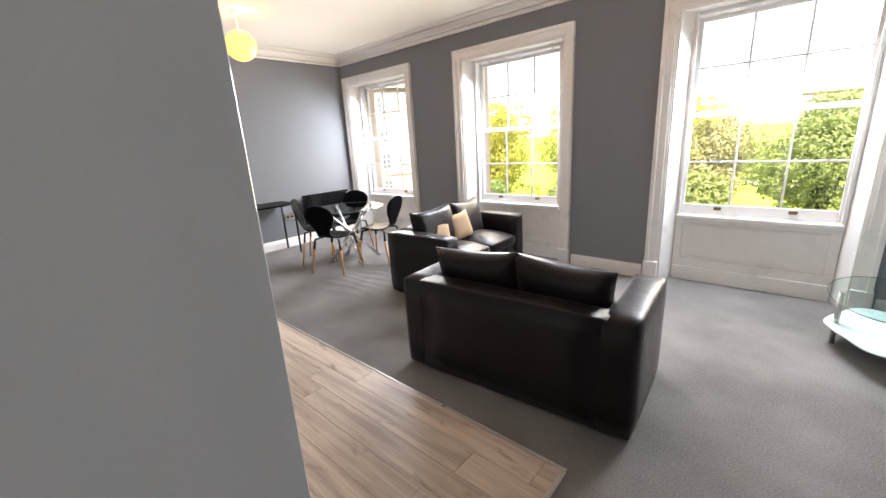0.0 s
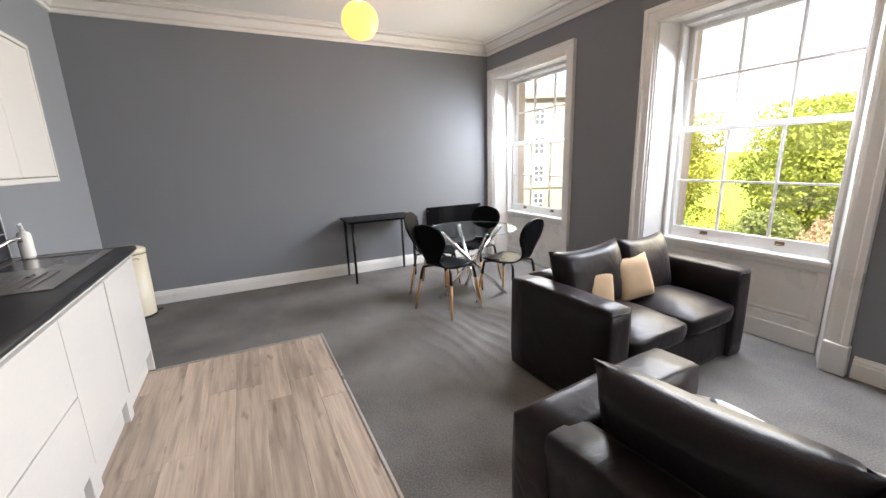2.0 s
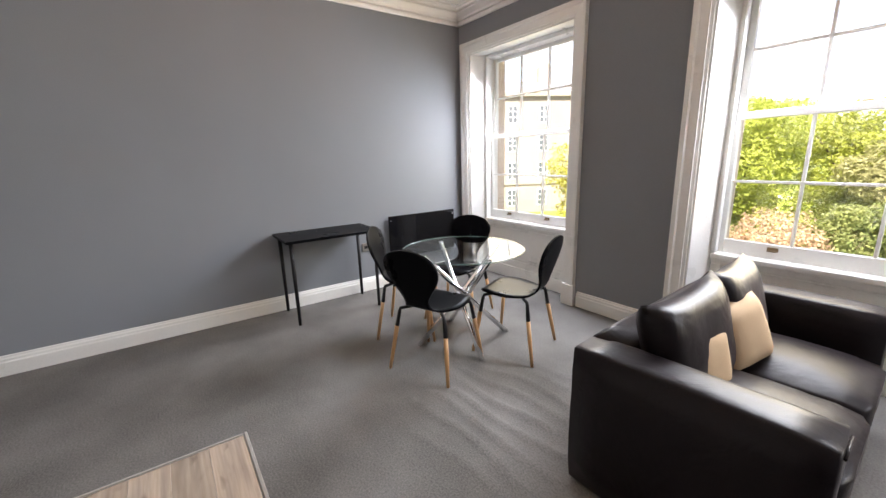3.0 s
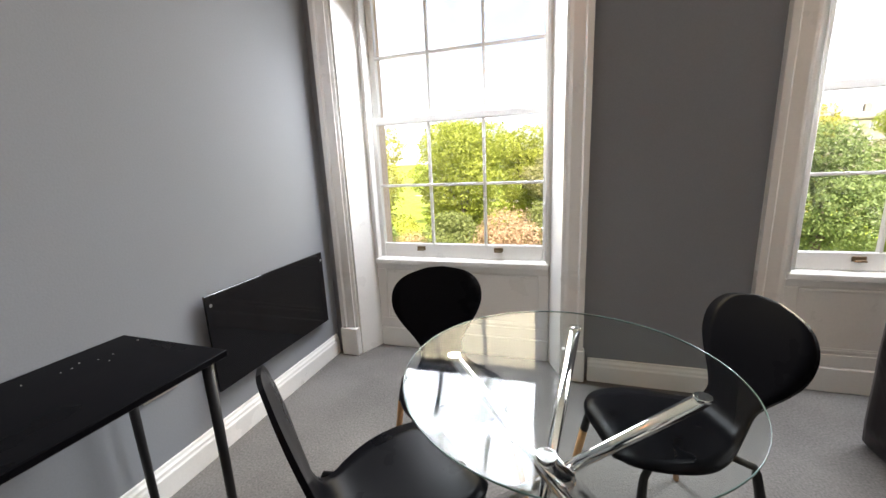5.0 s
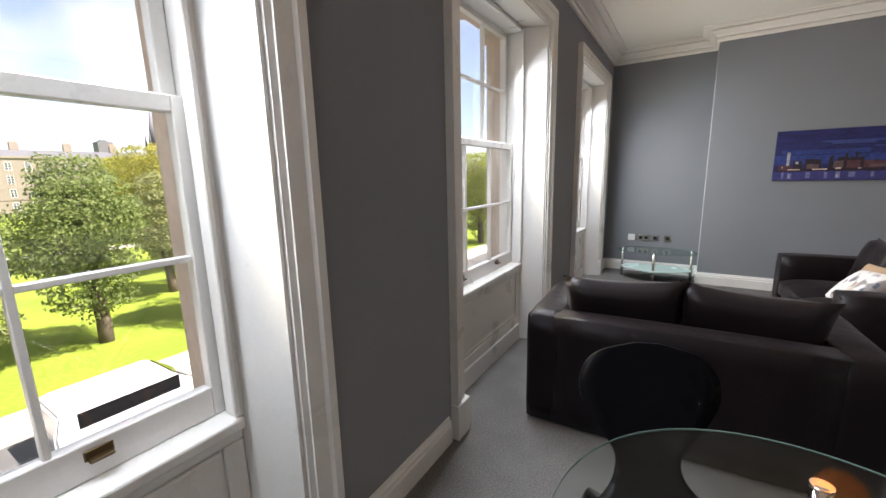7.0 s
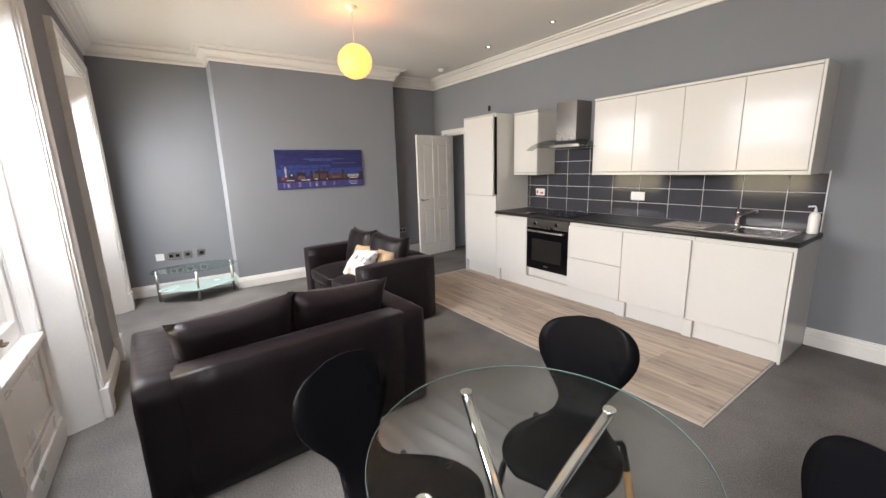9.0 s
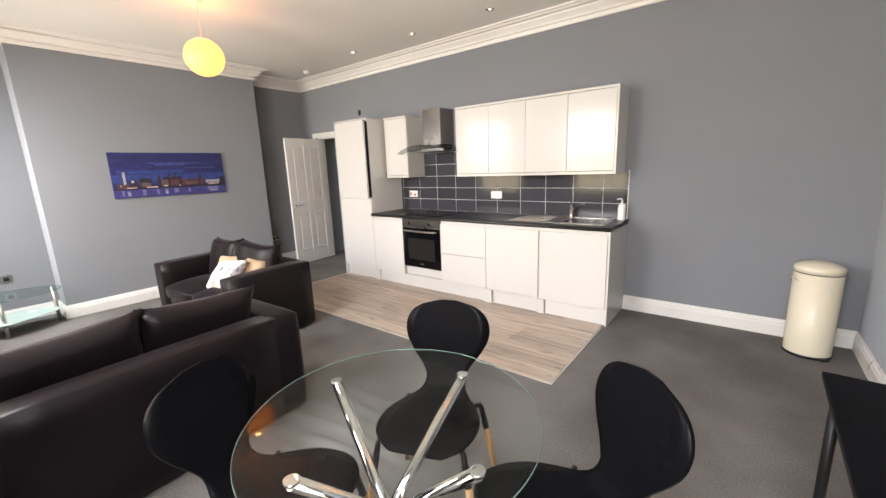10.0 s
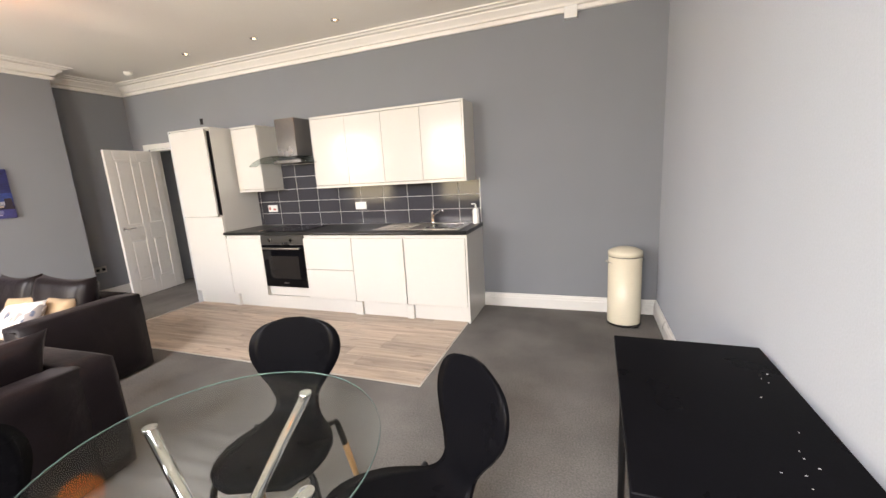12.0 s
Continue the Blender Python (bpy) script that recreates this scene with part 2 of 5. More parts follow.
def prism(bm, pts, z0, z1):
    lo = [bm.verts.new((x, y, z0)) for x, y in pts]
    hi = [bm.verts.new((x, y, z1)) for x, y in pts]
    n = len(pts)
    bm.faces.new(list(reversed(lo)))
    bm.faces.new(hi)
    for i in range(n):
        bm.faces.new((lo[i], lo[(i + 1) % n], hi[(i + 1) % n], hi[i]))
    return bm


def tube(bm, pts, radii, n=12, caps=True):
    """A round bar along a line of points, with a radius at each."""
    pts = [Vector(p) for p in pts]
    if not isinstance(radii, (list, tuple)):
        radii = [radii] * len(pts)
    rings = []
    for i, p in enumerate(pts):
        d = (pts[min(i + 1, len(pts) - 1)] - pts[max(i - 1, 0)]).normalized()
        u = d.orthogonal().normalized() if i == 0 else (u - d * u.dot(d)).normalized()
        w = d.cross(u)
        rings.append([bm.verts.new(p + (u * math.cos(a) + w * math.sin(a)) * radii[i]) for a in (2 * math.pi * k / n for k in range(n))])
    for a, b in zip(rings, rings[1:]):
        for k in range(n):
            bm.faces.new((a[k], a[(k + 1) % n], b[(k + 1) % n], b[k])).smooth = True
    if caps:
        bm.faces.new(list(reversed(rings[0])))
        bm.faces.new(rings[-1])
    return bm


def lathe(bm, profile, n=32, cx=0.0, cy=0.0):
    rings = []
    for r, z in profile:
        rings.append([bm.verts.new((cx + r * math.cos(2 * math.pi * k / n), cy + r * math.sin(2 * math.pi * k / n), z)) for k in range(n)])
    for a, b in zip(rings, rings[1:]):
        for k in range(n):
            bm.faces.new((a[k], a[(k + 1) % n], b[(k + 1) % n], b[k])).smooth = True
    ring = profile[0] == profile[-1]
    if profile[0][0] > 1e-4 and not ring:
        bm.faces.new(list(reversed(rings[0])))
    if profile[-1][0] > 1e-4 and not ring:
        bm.faces.new(rings[-1])
    bmesh.ops.remove_doubles(bm, verts=bm.verts, dist=1e-5)
    return bm


def pillow(bm, w, h, t, puff=0.5, n=10, sag=0.0):
    """A soft cushion: w across x, h across z, t thick in y, seamed all round."""
    side = []
    for s in (-1, 1):
        g = []
        for j in range(n + 1):
            row = []
            for i in range(n + 1):
                u, v = 2 * i / n - 1, 2 * j / n - 1
                f = max(0.0, (1 - u ** 4) * (1 - v ** 4)) ** puff
                pin = 1 - 0.07 * (1 - abs(v) ** 2) * abs(u) ** 6
                pin2 = 1 - 0.07 * (1 - abs(u) ** 2) * abs(v) ** 6
                wr = 0.006 * noise.noise(Vector((u * 3.1, v * 2.7, s * 2 + w * 9)))
                row.append(bm.verts.new((u * w / 2 * pin, s * (t / 2 * f + wr * f) , v * h / 2 * pin2 - sag * (1 - u * u) * (v > 0) * v)))
            g.append(row)
        side.append(g)
        for j in range(n):
            for i in range(n):
                q = (g[j][i], g[j][i + 1], g[j + 1][i + 1], g[j + 1][i])
                bm.faces.new(q if s < 0 else tuple(reversed(q))).smooth = True
    bmesh.ops.remove_doubles(bm, verts=bm.verts, dist=1e-4)
    return bm


def soft_box(bm, x0, y0, z0, x1, y1, z1, r=0.03, dome=0.0):
    """An upholstered block with rounded edges and a slightly domed top."""
    b2 = bmesh.new()
    bmesh.ops.create_cube(b2, size=1)
    bmesh.ops.subdivide_edges(b2, edges=b2.edges, cuts=5, use_grid_fill=True)
    hx, hy, hz = (x1 - x0) / 2, (y1 - y0) / 2, (z1 - z0) / 2
    for v in b2.verts:
        c = v.co * 2
        p = Vector((c.x * hx, c.y * hy, c.z * hz))
        core = Vector((max(-hx + r, min(hx - r, p.x)), max(-hy + r, min(hy - r, p.y)), max(-hz + r, min(hz - r, p.z))))
        on = [abs(abs(a) - 1) < 1e-4 for a in c]
        if sum(on) > 1:
            d = p - core
            p = core + d.normalized() * r
        if dome and c.z > 0.99:
            p.z += dome * (1 - c.x ** 2) * (1 - c.y ** 2)
        p += Vector((noise.noise(p * 6 + Vector((x0 * 3, y0, z0))), noise.noise(p * 6 + Vector((5, x0, 1))), 0)) * 0.004
        v.co = p + Vector(((x0 + x1) / 2, (y0 + y1) / 2, (z0 + z1) / 2))
    for f in b2.faces:
        f.smooth = True
    me = bpy.data.meshes.new("tmp")
    b2.to_mesh(me)
    b2.free()
    bm.from_mesh(me)
    bpy.data.meshes.remove(me)
    return bm


def part(name, bm, material, parent=None, label=""):
    me = bpy.data.meshes.new(name)
    bmesh.ops.recalc_face_normals(bm, faces=bm.faces)
    bm.to_mesh(me)
    bm.free()
    me.materials.append(material)
    ob = new(name, me)
    if parent is not None:
        ob.parent = parent
    if label:
        ob["label"] = label
    return ob


def B():
    return bmesh.new()


def thing(name, m, label, category, group="", kind=""):
    ob = new(name)
    ob.empty_display_size = 0.1
    ob.matrix_basis = m
    return tagged(ob, label, category, group, kind)


# ---- structure ----
CEIL, WY = 2.92, 4.56
# floors
f = part("floor", box(B(), -0.02, -0.02, -0.3, 7.1, 4.9, -0.012), M_GROUT)
tagged(f, "concrete slab under the carpet and laminate", "floor", kind="structure")


def carpet_mesh(x0, y0, x1, y1, step):
    """Carpet laid over the slab, with low ruckles where it has come loose."""
    bm = B()
    nx, ny = max(1, int((x1 - x0) / step)), max(1, int((y1 - y0) / step))
    g = [[None] * (nx + 1) for _ in range(ny + 1)]
    for j in range(ny + 1):
        for i in range(nx + 1):
            x, y = x0 + (x1 - x0) * i / nx, y0 + (y1 - y0) * j / ny
            a = (x - 2.45) * 0.99 + (y - 2.97) * 0.1
            b = -(x - 2.45) * 0.1 + (y - 2.97) * 0.99
            env = math.exp(-(a / 0.48) ** 2 - (b / 0.42) ** 2)
            wob = noise.noise(Vector((x * 1.8, y * 3.5, 0)))
            z = 0.028 * env * max(0.0, math.sin(b * 2 * math.pi / 0.125 + 4.0 * wob)) ** 2 * (0.65 + 0.6 * noise.noise(Vector((x * 5, y * 9, 3))))
            g[j][i] = bm.verts.new((x, y, z))
    for j in range(ny):
        for i in range(nx):
            bm.faces.new((g[j][i], g[j][i + 1], g[j + 1][i + 1], g[j + 1][i])).smooth = True
    return bm


LX0, LX1, LY1 = 1.695, 5.305, 1.751
carpet = thing("floor_carpet", pose(0, 0, 0), "worn grey carpet with ruckles near the sofa", "carpet", kind="structure")
part("carpet", carpet_mesh(0, LY1, 6.9, WY + 0.2, 0.024), M_CARPET, carpet)
part("carpet", carpet_mesh(0, 0, LX0, LY1, 0.4), M_CARPET, carpet)
part("carpet", carpet_mesh(LX1, -1.2, 6.9, LY1, 0.4), M_CARPET, carpet)

# ceiling
tagged(part("ceiling", box(B(), -0.3, -0.3, CEIL, 7.2, 5.1, CEIL + 0.3), M_CEIL), "white painted plaster ceiling", "ceiling", kind="structure")

# plain walls
tagged(part("wall_west", box(B(), -0.3, -0.3, -0.3, 0, WY, CEIL), M_WALL), "mid-grey painted plaster wall", "wall", kind="structure")
ws = B()
box(ws, 0, -0.14, -0.3, 5.78, 0, CEIL)
box(ws, 5.78, -0.14, 2.02, 6.55, 0, CEIL)
box(ws, 6.55, -0.14, -0.3, 7.2, 0, CEIL)
wall_south = tagged(part("wall_south", ws, M_WALL), "mid-grey painted wall behind the kitchen", "wall", kind="structure")
we = B()
prism(we, [(6.88, 0), (7.2, 0), (7.2, 4.56), (6.88, 4.56), (6.88, 3.41), (6.50, 3.41), (6.50, 1.0), (6.88, 1.0)], -0.3, CEIL)
tagged(part("wall_east", we, M_WALL), "grey painted wall with a projecting chimney breast", "wall", kind="structure")
hall = thing("wall_hall", pose(0, 0, 0), "dim grey hallway beyond the open door", "wall", kind="structure")
part("wall", box(B(), 5.2, -1.05, -0.3, 6.9, -0.9, CEIL), M_WALL, hall)
part("wall", box(B(), 5.05, -0.9, -0.3, 5.2, -0.14, CEIL), M_WALL, hall)
part("wall", box(B(), 6.72, -0.9, -0.3, 6.9, -0.14, CEIL), M_WALL, hall)
part("ceiling", box(B(), 5.05, -1.75, CEIL + 0.001, 7.0, -0.3, CEIL + 0.2), M_CEIL, hall)
part("floor", box(B(), 5.05, -1.75, -0.3, 7.0, -0.02, -0.02), M_GROUT, hall)

# window wall: piers with splayed sides, lintels over
PIN, PSA, POUT = 0.686, 0.612, 0.60
wn_wall = thing("wall_north", pose(0, 0, 0), "grey painted outer wall with three sash windows", "wall", kind="structure")
for k in range(4):
    a = -0.3 if k == 0 else WINDOWS[k - 1]
    b = 7.2 if k == 3 else WINDOWS[k]
    l = [(a, WY), (a, 4.87)] if k == 0 else [(a + PIN, WY), (a + PSA, 4.73), (a + PSA, 4.87)]
    r = [(b, 4.87), (b, WY)] if k == 3 else [(b - PSA, 4.87), (b - PSA, 4.73), (b - PIN, WY)]
    part("pier", prism(B(), l + r, -0.3, 2.46), M_WALL, wn_wall)
    xo0 = a - 1.5 if k == 0 else a + POUT
    xo1 = b + 1.5 if k == 3 else b - POUT
    part("stone_pier", box(B(), xo0, 4.872, -6.2, xo1, 5.02, 3.2), M_STONE, wn_wall, "buff sandstone outer face")
part("lintel", box(B(), -0.3, WY, 2.46, 7.2, 4.87, CEIL), M_WALL, wn_wall)
for c in WINDOWS:
    part("stone_lintel", box(B(), c - POUT, 4.872, 2.46, c + POUT, 5.02, 3.2), M_STONE, wn_wall)
    part("stone_apron", box(B(), c - POUT, 4.872, -6.2, c + POUT, 5.02, 0.555), M_STONE, wn_wall)
    part("stone_sill", box(B(), c - POUT - 0.06, 4.885, 0.556, c + POUT + 0.06, 5.05, 0.60, 0.01), M_STONE, wn_wall)
part("eaves", box(B(), -2, 5.022, 3.0, 8.5, 5.65, 3.25, 0.02), M_STONE, wn_wall)
for c in WINDOWS:
    part("stone_hood", box(B(), c - 0.85, 5.0215, 2.70, c + 0.85, 5.52, 2.86, 0.02), M_STONE, wn_wall)

# cornice round the room
ROOM = [(0, 0), (6.88, 0), (6.88, 1.0), (6.50, 1.0), (6.50, 3.41), (6.88, 3.41), (6.88, WY), (0, WY)]


def run(bm, path, profile, closed=True):
    """Sweep a moulding (distance from the wall, height) along a wall line that has the room on its left."""
    n = len(path)
    rings = []
    for i in range(n):
        p = Vector(path[i])
        d0 = (p - Vector(path[i - 1])).normalized() if closed or i > 0 else None
        d1 = (Vector(path[(i + 1) % n]) - p).normalized() if closed or i < n - 1 else None
        d0, d1 = d0 or d1, d1 or d0
        n0, n1 = Vector((-d0.y, d0.x)), Vector((-d1.y, d1.x))
        off = (n0 + n1) / (1 + n0.dot(n1))
        rings.append([bm.verts.new((p.x + off.x * o, p.y + off.y * o, z)) for o, z in profile])
    m = len(profile)
    for i in range(n if closed else n - 1):
        a, b = rings[i], rings[(i + 1) % n]
        for k in range(m):
            bm.faces.new((a[k], a[(k + 1) % m], b[(k + 1) % m], b[k]))
    if not closed:
        bm.faces.new(rings[0])
        bm.faces.new(list(reversed(rings[-1])))
    return bm


COR = [(0.0, 2.775), (0.022, 2.775), (0.028, 2.785), (0.028, 2.806), (0.010, 2.809), (0.010, 2.818), (0.036, 2.821), (0.046, 2.838), (0.072, 2.856),
       (0.096, 2.872), (0.098, 2.882), (0.080, 2.884), (0.080, 2.891), (0.124, 2.893), (0.134, 2.904), (0.165, 2.907), (0.168, 2.921), (0.0, 2.921)]
tagged(part("trim_cornice", run(B(), ROOM, COR), M_CEIL), "white moulded plaster cornice", "cornice", kind="structure")

# skirting boards
SK = [(0.0, 0.0), (0.022, 0.0), (0.022, 0.095), (0.017, 0.105), (0.017, 0.118), (0.010, 0.128), (0.008, 0.14), (0.0, 0.142)]


def skirt(path):
    part("skirting", run(B(), path, SK, False), M_TRIM, skirting)


skirting = thing("baseboard", pose(0, 0, 0), "white gloss painted skirting boards", "skirting", kind="structure")
skirt([(0, WY - 0.03), (0, 0), (1.66, 0)])
skirt([(6.64, 0), (6.88, 0), (6.88, 1.0), (6.50, 1.0), (6.50, 3.41), (6.88, 3.41), (6.88, WY), (WINDOWS[2] + 0.83, WY)])
for k in (0, 1):
    skirt([(WINDOWS[k + 1] - 0.83, WY), (WINDOWS[k] + 0.83, WY)])


# ---- windows ----
def window(k, cx):
    w = thing("window_%d" % k, pose(cx, 0, 0), "tall white sash window, twelve panes, panelled below the sill", "window", kind="structure")
    # architrave in three steps, with plinth blocks
    AR = [(0.0, 0.0), (0.0, 0.018), (0.02, 0.022), (0.02, 0.03), (0.075, 0.034), (0.085, 0.045), (0.115, 0.045), (0.115, 0.0)]
    for s in (-1, 1):
        bm = B()
        pts = [(s * (PIN + o), WY - d) for o, d in AR]
        prism(bm, pts, 0.20, 2.46)
        for vv in bm.verts:
            if vv.co.z > 1:
                vv.co.z += abs(vv.co.x) - PIN
        part("architrave", bm, M_TRIM, w)
        part("plinth_block", box(B(), min(s * (PIN - 0.004), s * (PIN + 0.125)), WY - 0.052, 0, max(s * (PIN - 0.004), s * (PIN + 0.125)), WY - 0.001, 0.20, 0.004), M_TRIM, w)
        part("shutter_lining", prism(B(), [(s * PIN, WY - 0.004), (s * PSA, 4.732), (s * (PSA - 0.016), 4.728), (s * (PIN - 0.016), WY - 0.008)], 0.0, 2.455), M_TRIM, w)
        part("box_frame", box(B(), min(s * 0.575, s * PSA), 4.715, 0.66, max(s * 0.575, s * PSA), 4.775, 2.452, 0.004), M_TRIM, w)
        part("box_frame", box(B(), min(s * 0.592, s * PSA), 4.777, 0.66, max(s * 0.592, s * PSA), 4.90, 2.452), M_TRIM, w)
        part("staff_bead", box(B(), min(s * 0.565, s * 0.585), 4.70, 0.68, max(s * 0.565, s * 0.585), 4.7145, 2.43, 0.004), M_TRIM, w)
    bm = B()
    v = [[bm.verts.new((sx * (PIN + o), WY - d, 2.46 + o)) for o, d in AR] for sx in (-1, 1)]
    for i in range(len(AR)):
        j = (i + 1) % len(AR)
        bm.faces.new((v[0][i], v[0][j], v[1][j], v[1][i]))
    bm.faces.new(v[0])
    bm.faces.new(list(reversed(v[1])))
    part("architrave_head", bm, M_TRIM, w)
    part("soffit_lining", prism(B(), [(-PIN, WY - 0.004), (PIN, WY - 0.004), (PSA, 4.74), (-PSA, 4.74)], 2.448, 2.4595), M_TRIM, w)
    part("box_frame_head", box(B(), -0.574, 4.716, 2.415, 0.574, 4.90, 2.447, 0.004), M_TRIM, w)
    # panelled back below the sill
    back = part("apron_panel", box(B(), -PSA + 0.017, 4.735, 0, PSA - 0.017, 4.86, 0.62), M_TRIM, w)
    part("apron_rail", box(B(), -PSA + 0.018, 4.722, 0.585, PSA - 0.018, 4.734, 0.62, 0.003), M_TRIM, w)
    part("apron_rail", box(B(), -PSA + 0.018, 4.722, 0.142, PSA - 0.018, 4.734, 0.215, 0.003), M_TRIM, w)
    for s in (-1, 1):
        part("apron_stile", box(B(), min(s * 0.53, s * (PSA - 0.018)), 4.722, 0.216, max(s * 0.53, s * (PSA - 0.018)), 4.734, 0.584, 0.003), M_TRIM, w)
    for z0, z1 in ((0.225, 0.24), (0.245, 0.25), (0.56, 0.575)):
        part("panel_moulding", box(B(), -0.52, 4.726, z0, 0.52, 4.7345, z1, 0.003), M_TRIM, w)
    part("skirting", box(B(), -PSA + 0.02, 4.712, 0, PSA - 0.02, 4.7335, 0.141, 0.005), M_TRIM, w)
    part("window_sill", box(B(), -PSA + 0.016, 4.70, 0.622, PSA - 0.016, 4.90, 0.662, 0.008, 2), M_TRIM, w)

    def sash(name, y0, y1, z0, z1, bot, top):
        s = part(name, box(box(B(), -0.591, y0, z0, -0.55, y1, z1, 0.003), 0.55, y0, z0, 0.591, y1, z1, 0.003), M_TRIM, w)
        part("bottom_rail", box(B(), -0.549, y0, z0, 0.549, y1, z0 + bot, 0.003), M_TRIM, s)
        part("top_rail", box(B(), -0.549, y0, z1 - top, 0.549, y1, z1, 0.003), M_TRIM, s)
        zm, ym = (z0 + bot + z1 - top) / 2, (y0 + y1) / 2
        for x in (-0.1835, 0.1835):
            part("glazing_bar", prism(B(), [(x - 0.0085, ym + 0.004), (x - 0.0085, y0 + 0.007), (x - 0.006, y0 + 0.004), (x + 0.006, y0 + 0.004), (x + 0.0085, y0 + 0.007), (x + 0.0085, ym + 0.004), (x + 0.0085, y1 - 0.01), (x - 0.0085, y1 - 0.01)], z0 + bot, z1 - top), M_TRIM, s)
        for a, b in ((-0.549, -0.192), (-0.175, 0.175), (0.192, 0.549)):
            bm2 = prism(B(), [(zm - 0.0085, ym + 0.004), (zm - 0.0085, y0 + 0.007), (zm - 0.006, y0 + 0.004), (zm + 0.006, y0 + 0.004), (zm + 0.0085, y0 + 0.007), (zm + 0.0085, ym + 0.004), (zm + 0.0085, y1 - 0.01), (zm - 0.0085, y1 - 0.01)], a, b)
            for vv in bm2.verts:
                vv.co = Vector((vv.co.z, vv.co.y, vv.co.x))
            part("glazing_bar", bm2, M_TRIM, s)
            for za, zb in ((z0 + bot, zm - 0.0085), (zm + 0.0085, z1 - top)):
                pane = part("pane", box(B(), a, ym + 0.006, za, b, ym + 0.009, zb), M_GLASS, s)
                pane.visible_shadow = False
        return s

    low = sash("lower_sash", 4.785, 4.825, 0.664, 1.612, 0.095, 0.045)
    sash("upper_sash", 4.835, 4.875, 1.575, 2.43, 0.04, 0.05)
    catch = part("sash_catch", box(box(B(), -0.03, 4.795, 1.6125, 0.03, 4.818, 1.617, 0.001), 0.0, 4.792, 1.6175, 0.055, 4.803, 1.626, 0.003), M_BRASS, low, "dark brass sash fastener")
    for x in (-0.27, 0.27):
        lift = part("sash_lift", box(box(B(), x - 0.03, 4.778, 0.715, x + 0.03, 4.7845, 0.742, 0.002), x - 0.025, 4.758, 0.715, x + 0.025, 4.777, 0.724, 0.002), M_BRASS, low, "brass sash lift")
    return w


for k, cx in enumerate(WINDOWS):
    window(k + 1, cx)

# ---- door ----
door_frame = thing("door_frame", pose(0, 0, 0), "white painted door frame and architrave", "door frame", kind="structure")
for x0, x1 in ((5.70, 5.78), (6.55, 6.63)):
    part("architrave", box(B(), x0, 0.001, 0, x1, 0.022, 2.02, 0.004), M_TRIM, door_frame)
part("architrave", box(B(), 5.70, 0.001, 2.0205, 6.63, 0.022, 2.09, 0.004), M_TRIM, door_frame)
part("jamb", box(B(), 5.7805, -0.14, 0, 5.805, 0, 2.019), M_TRIM, door_frame)
part("jamb", box(B(), 6.525, -0.14, 0, 6.5495, -0.085, 2.019), M_TRIM, door_frame)
part("jamb_head", box(B(), 5.806, -0.14, 1.995, 6.524, 0, 2.019), M_TRIM, door_frame)


def panel_door():
    """Four-panel leaf, local x along its width from the hinge, y its thickness."""
    W, H, T = 0.75, 1.985, 0.036
    d = thing("door_1", pose(6.515, -0.075, 0.008, 0, 0, 97), "white four-panel interior door standing open", "door", kind="structure")
    cols = ((0.0, 0.105), (0.332, 0.418), (0.645, W))
    for x0, x1 in cols:
        part("stile", box(B(), x0, -T / 2, 0, x1, T / 2, H, 0.003), M_TRIM, d)
    for z0, z1 in ((0, 0.2), (0.80, 0.97), (H - 0.12, H)):
        for x0, x1 in ((0.1055, 0.3315), (0.4185, 0.6445)):
            part("rail", box(B(), x0, -T / 2 + 0.0005, z0, x1, T / 2 - 0.0005, z1), M_TRIM, d)
    for z0, z1 in ((0.2, 0.80), (0.97, H - 0.12)):
        for x0, x1 in ((0.1055, 0.3315), (0.4185, 0.6445)):
            p = part("panel", box(B(), x0, -0.008, z0, x1, 0.008, z1), M_TRIM, d)
            part("raised_field", box(B(), x0 + 0.03, -0.015, z0 + 0.03, x1 - 0.03, 0.015, z1 - 0.03, 0.007), M_TRIM, p)
    for s in (-1, 1):
        h = part("handle_plate", tube(B(), [(0.69, s * T / 2, 0.95), (0.69, s * (T / 2 + 0.01), 0.95)], 0.026, 16), M_CHROME, d, "chrome lever handle")
        part("lever", tube(B(), [(0.69, s * (T / 2 + 0.01), 0.95), (0.69, s * (T / 2 + 0.045), 0.95), (0.675, s * (T / 2 + 0.052), 0.95), (0.575, s * (T / 2 + 0.05), 0.952)], 0.009, 10), M_CHROME, h)
    return d


panel_door()

# ---- kitchen ----
def unit(name, x0, x1, y1, z0, z1, label, doors, yb=0.003, body=M_UNIT):
    """A cabinet: carcass set back behind its doors, each door (x0, x1, z0, z1) a slab with eased edges and a finger groove."""
    u = thing(name, pose((x0 + x1) / 2, 0, z0), label, "cabinet", "kitchen units")
    cx = (x0 + x1) / 2
    part("body", box(B(), x0 - cx + 0.0006, yb, 0, x1 - cx - 0.0006, y1 - 0.022, z1 - z0), body, u)
    for a, b, c, d in doors:
        part("door", box(B(), a - cx + 0.0015, y1 - 0.02, c - z0 + 0.0015, b - cx - 0.0015, y1, d - z0 - 0.0015, 0.003, 2), M_UNIT, u)
    return u


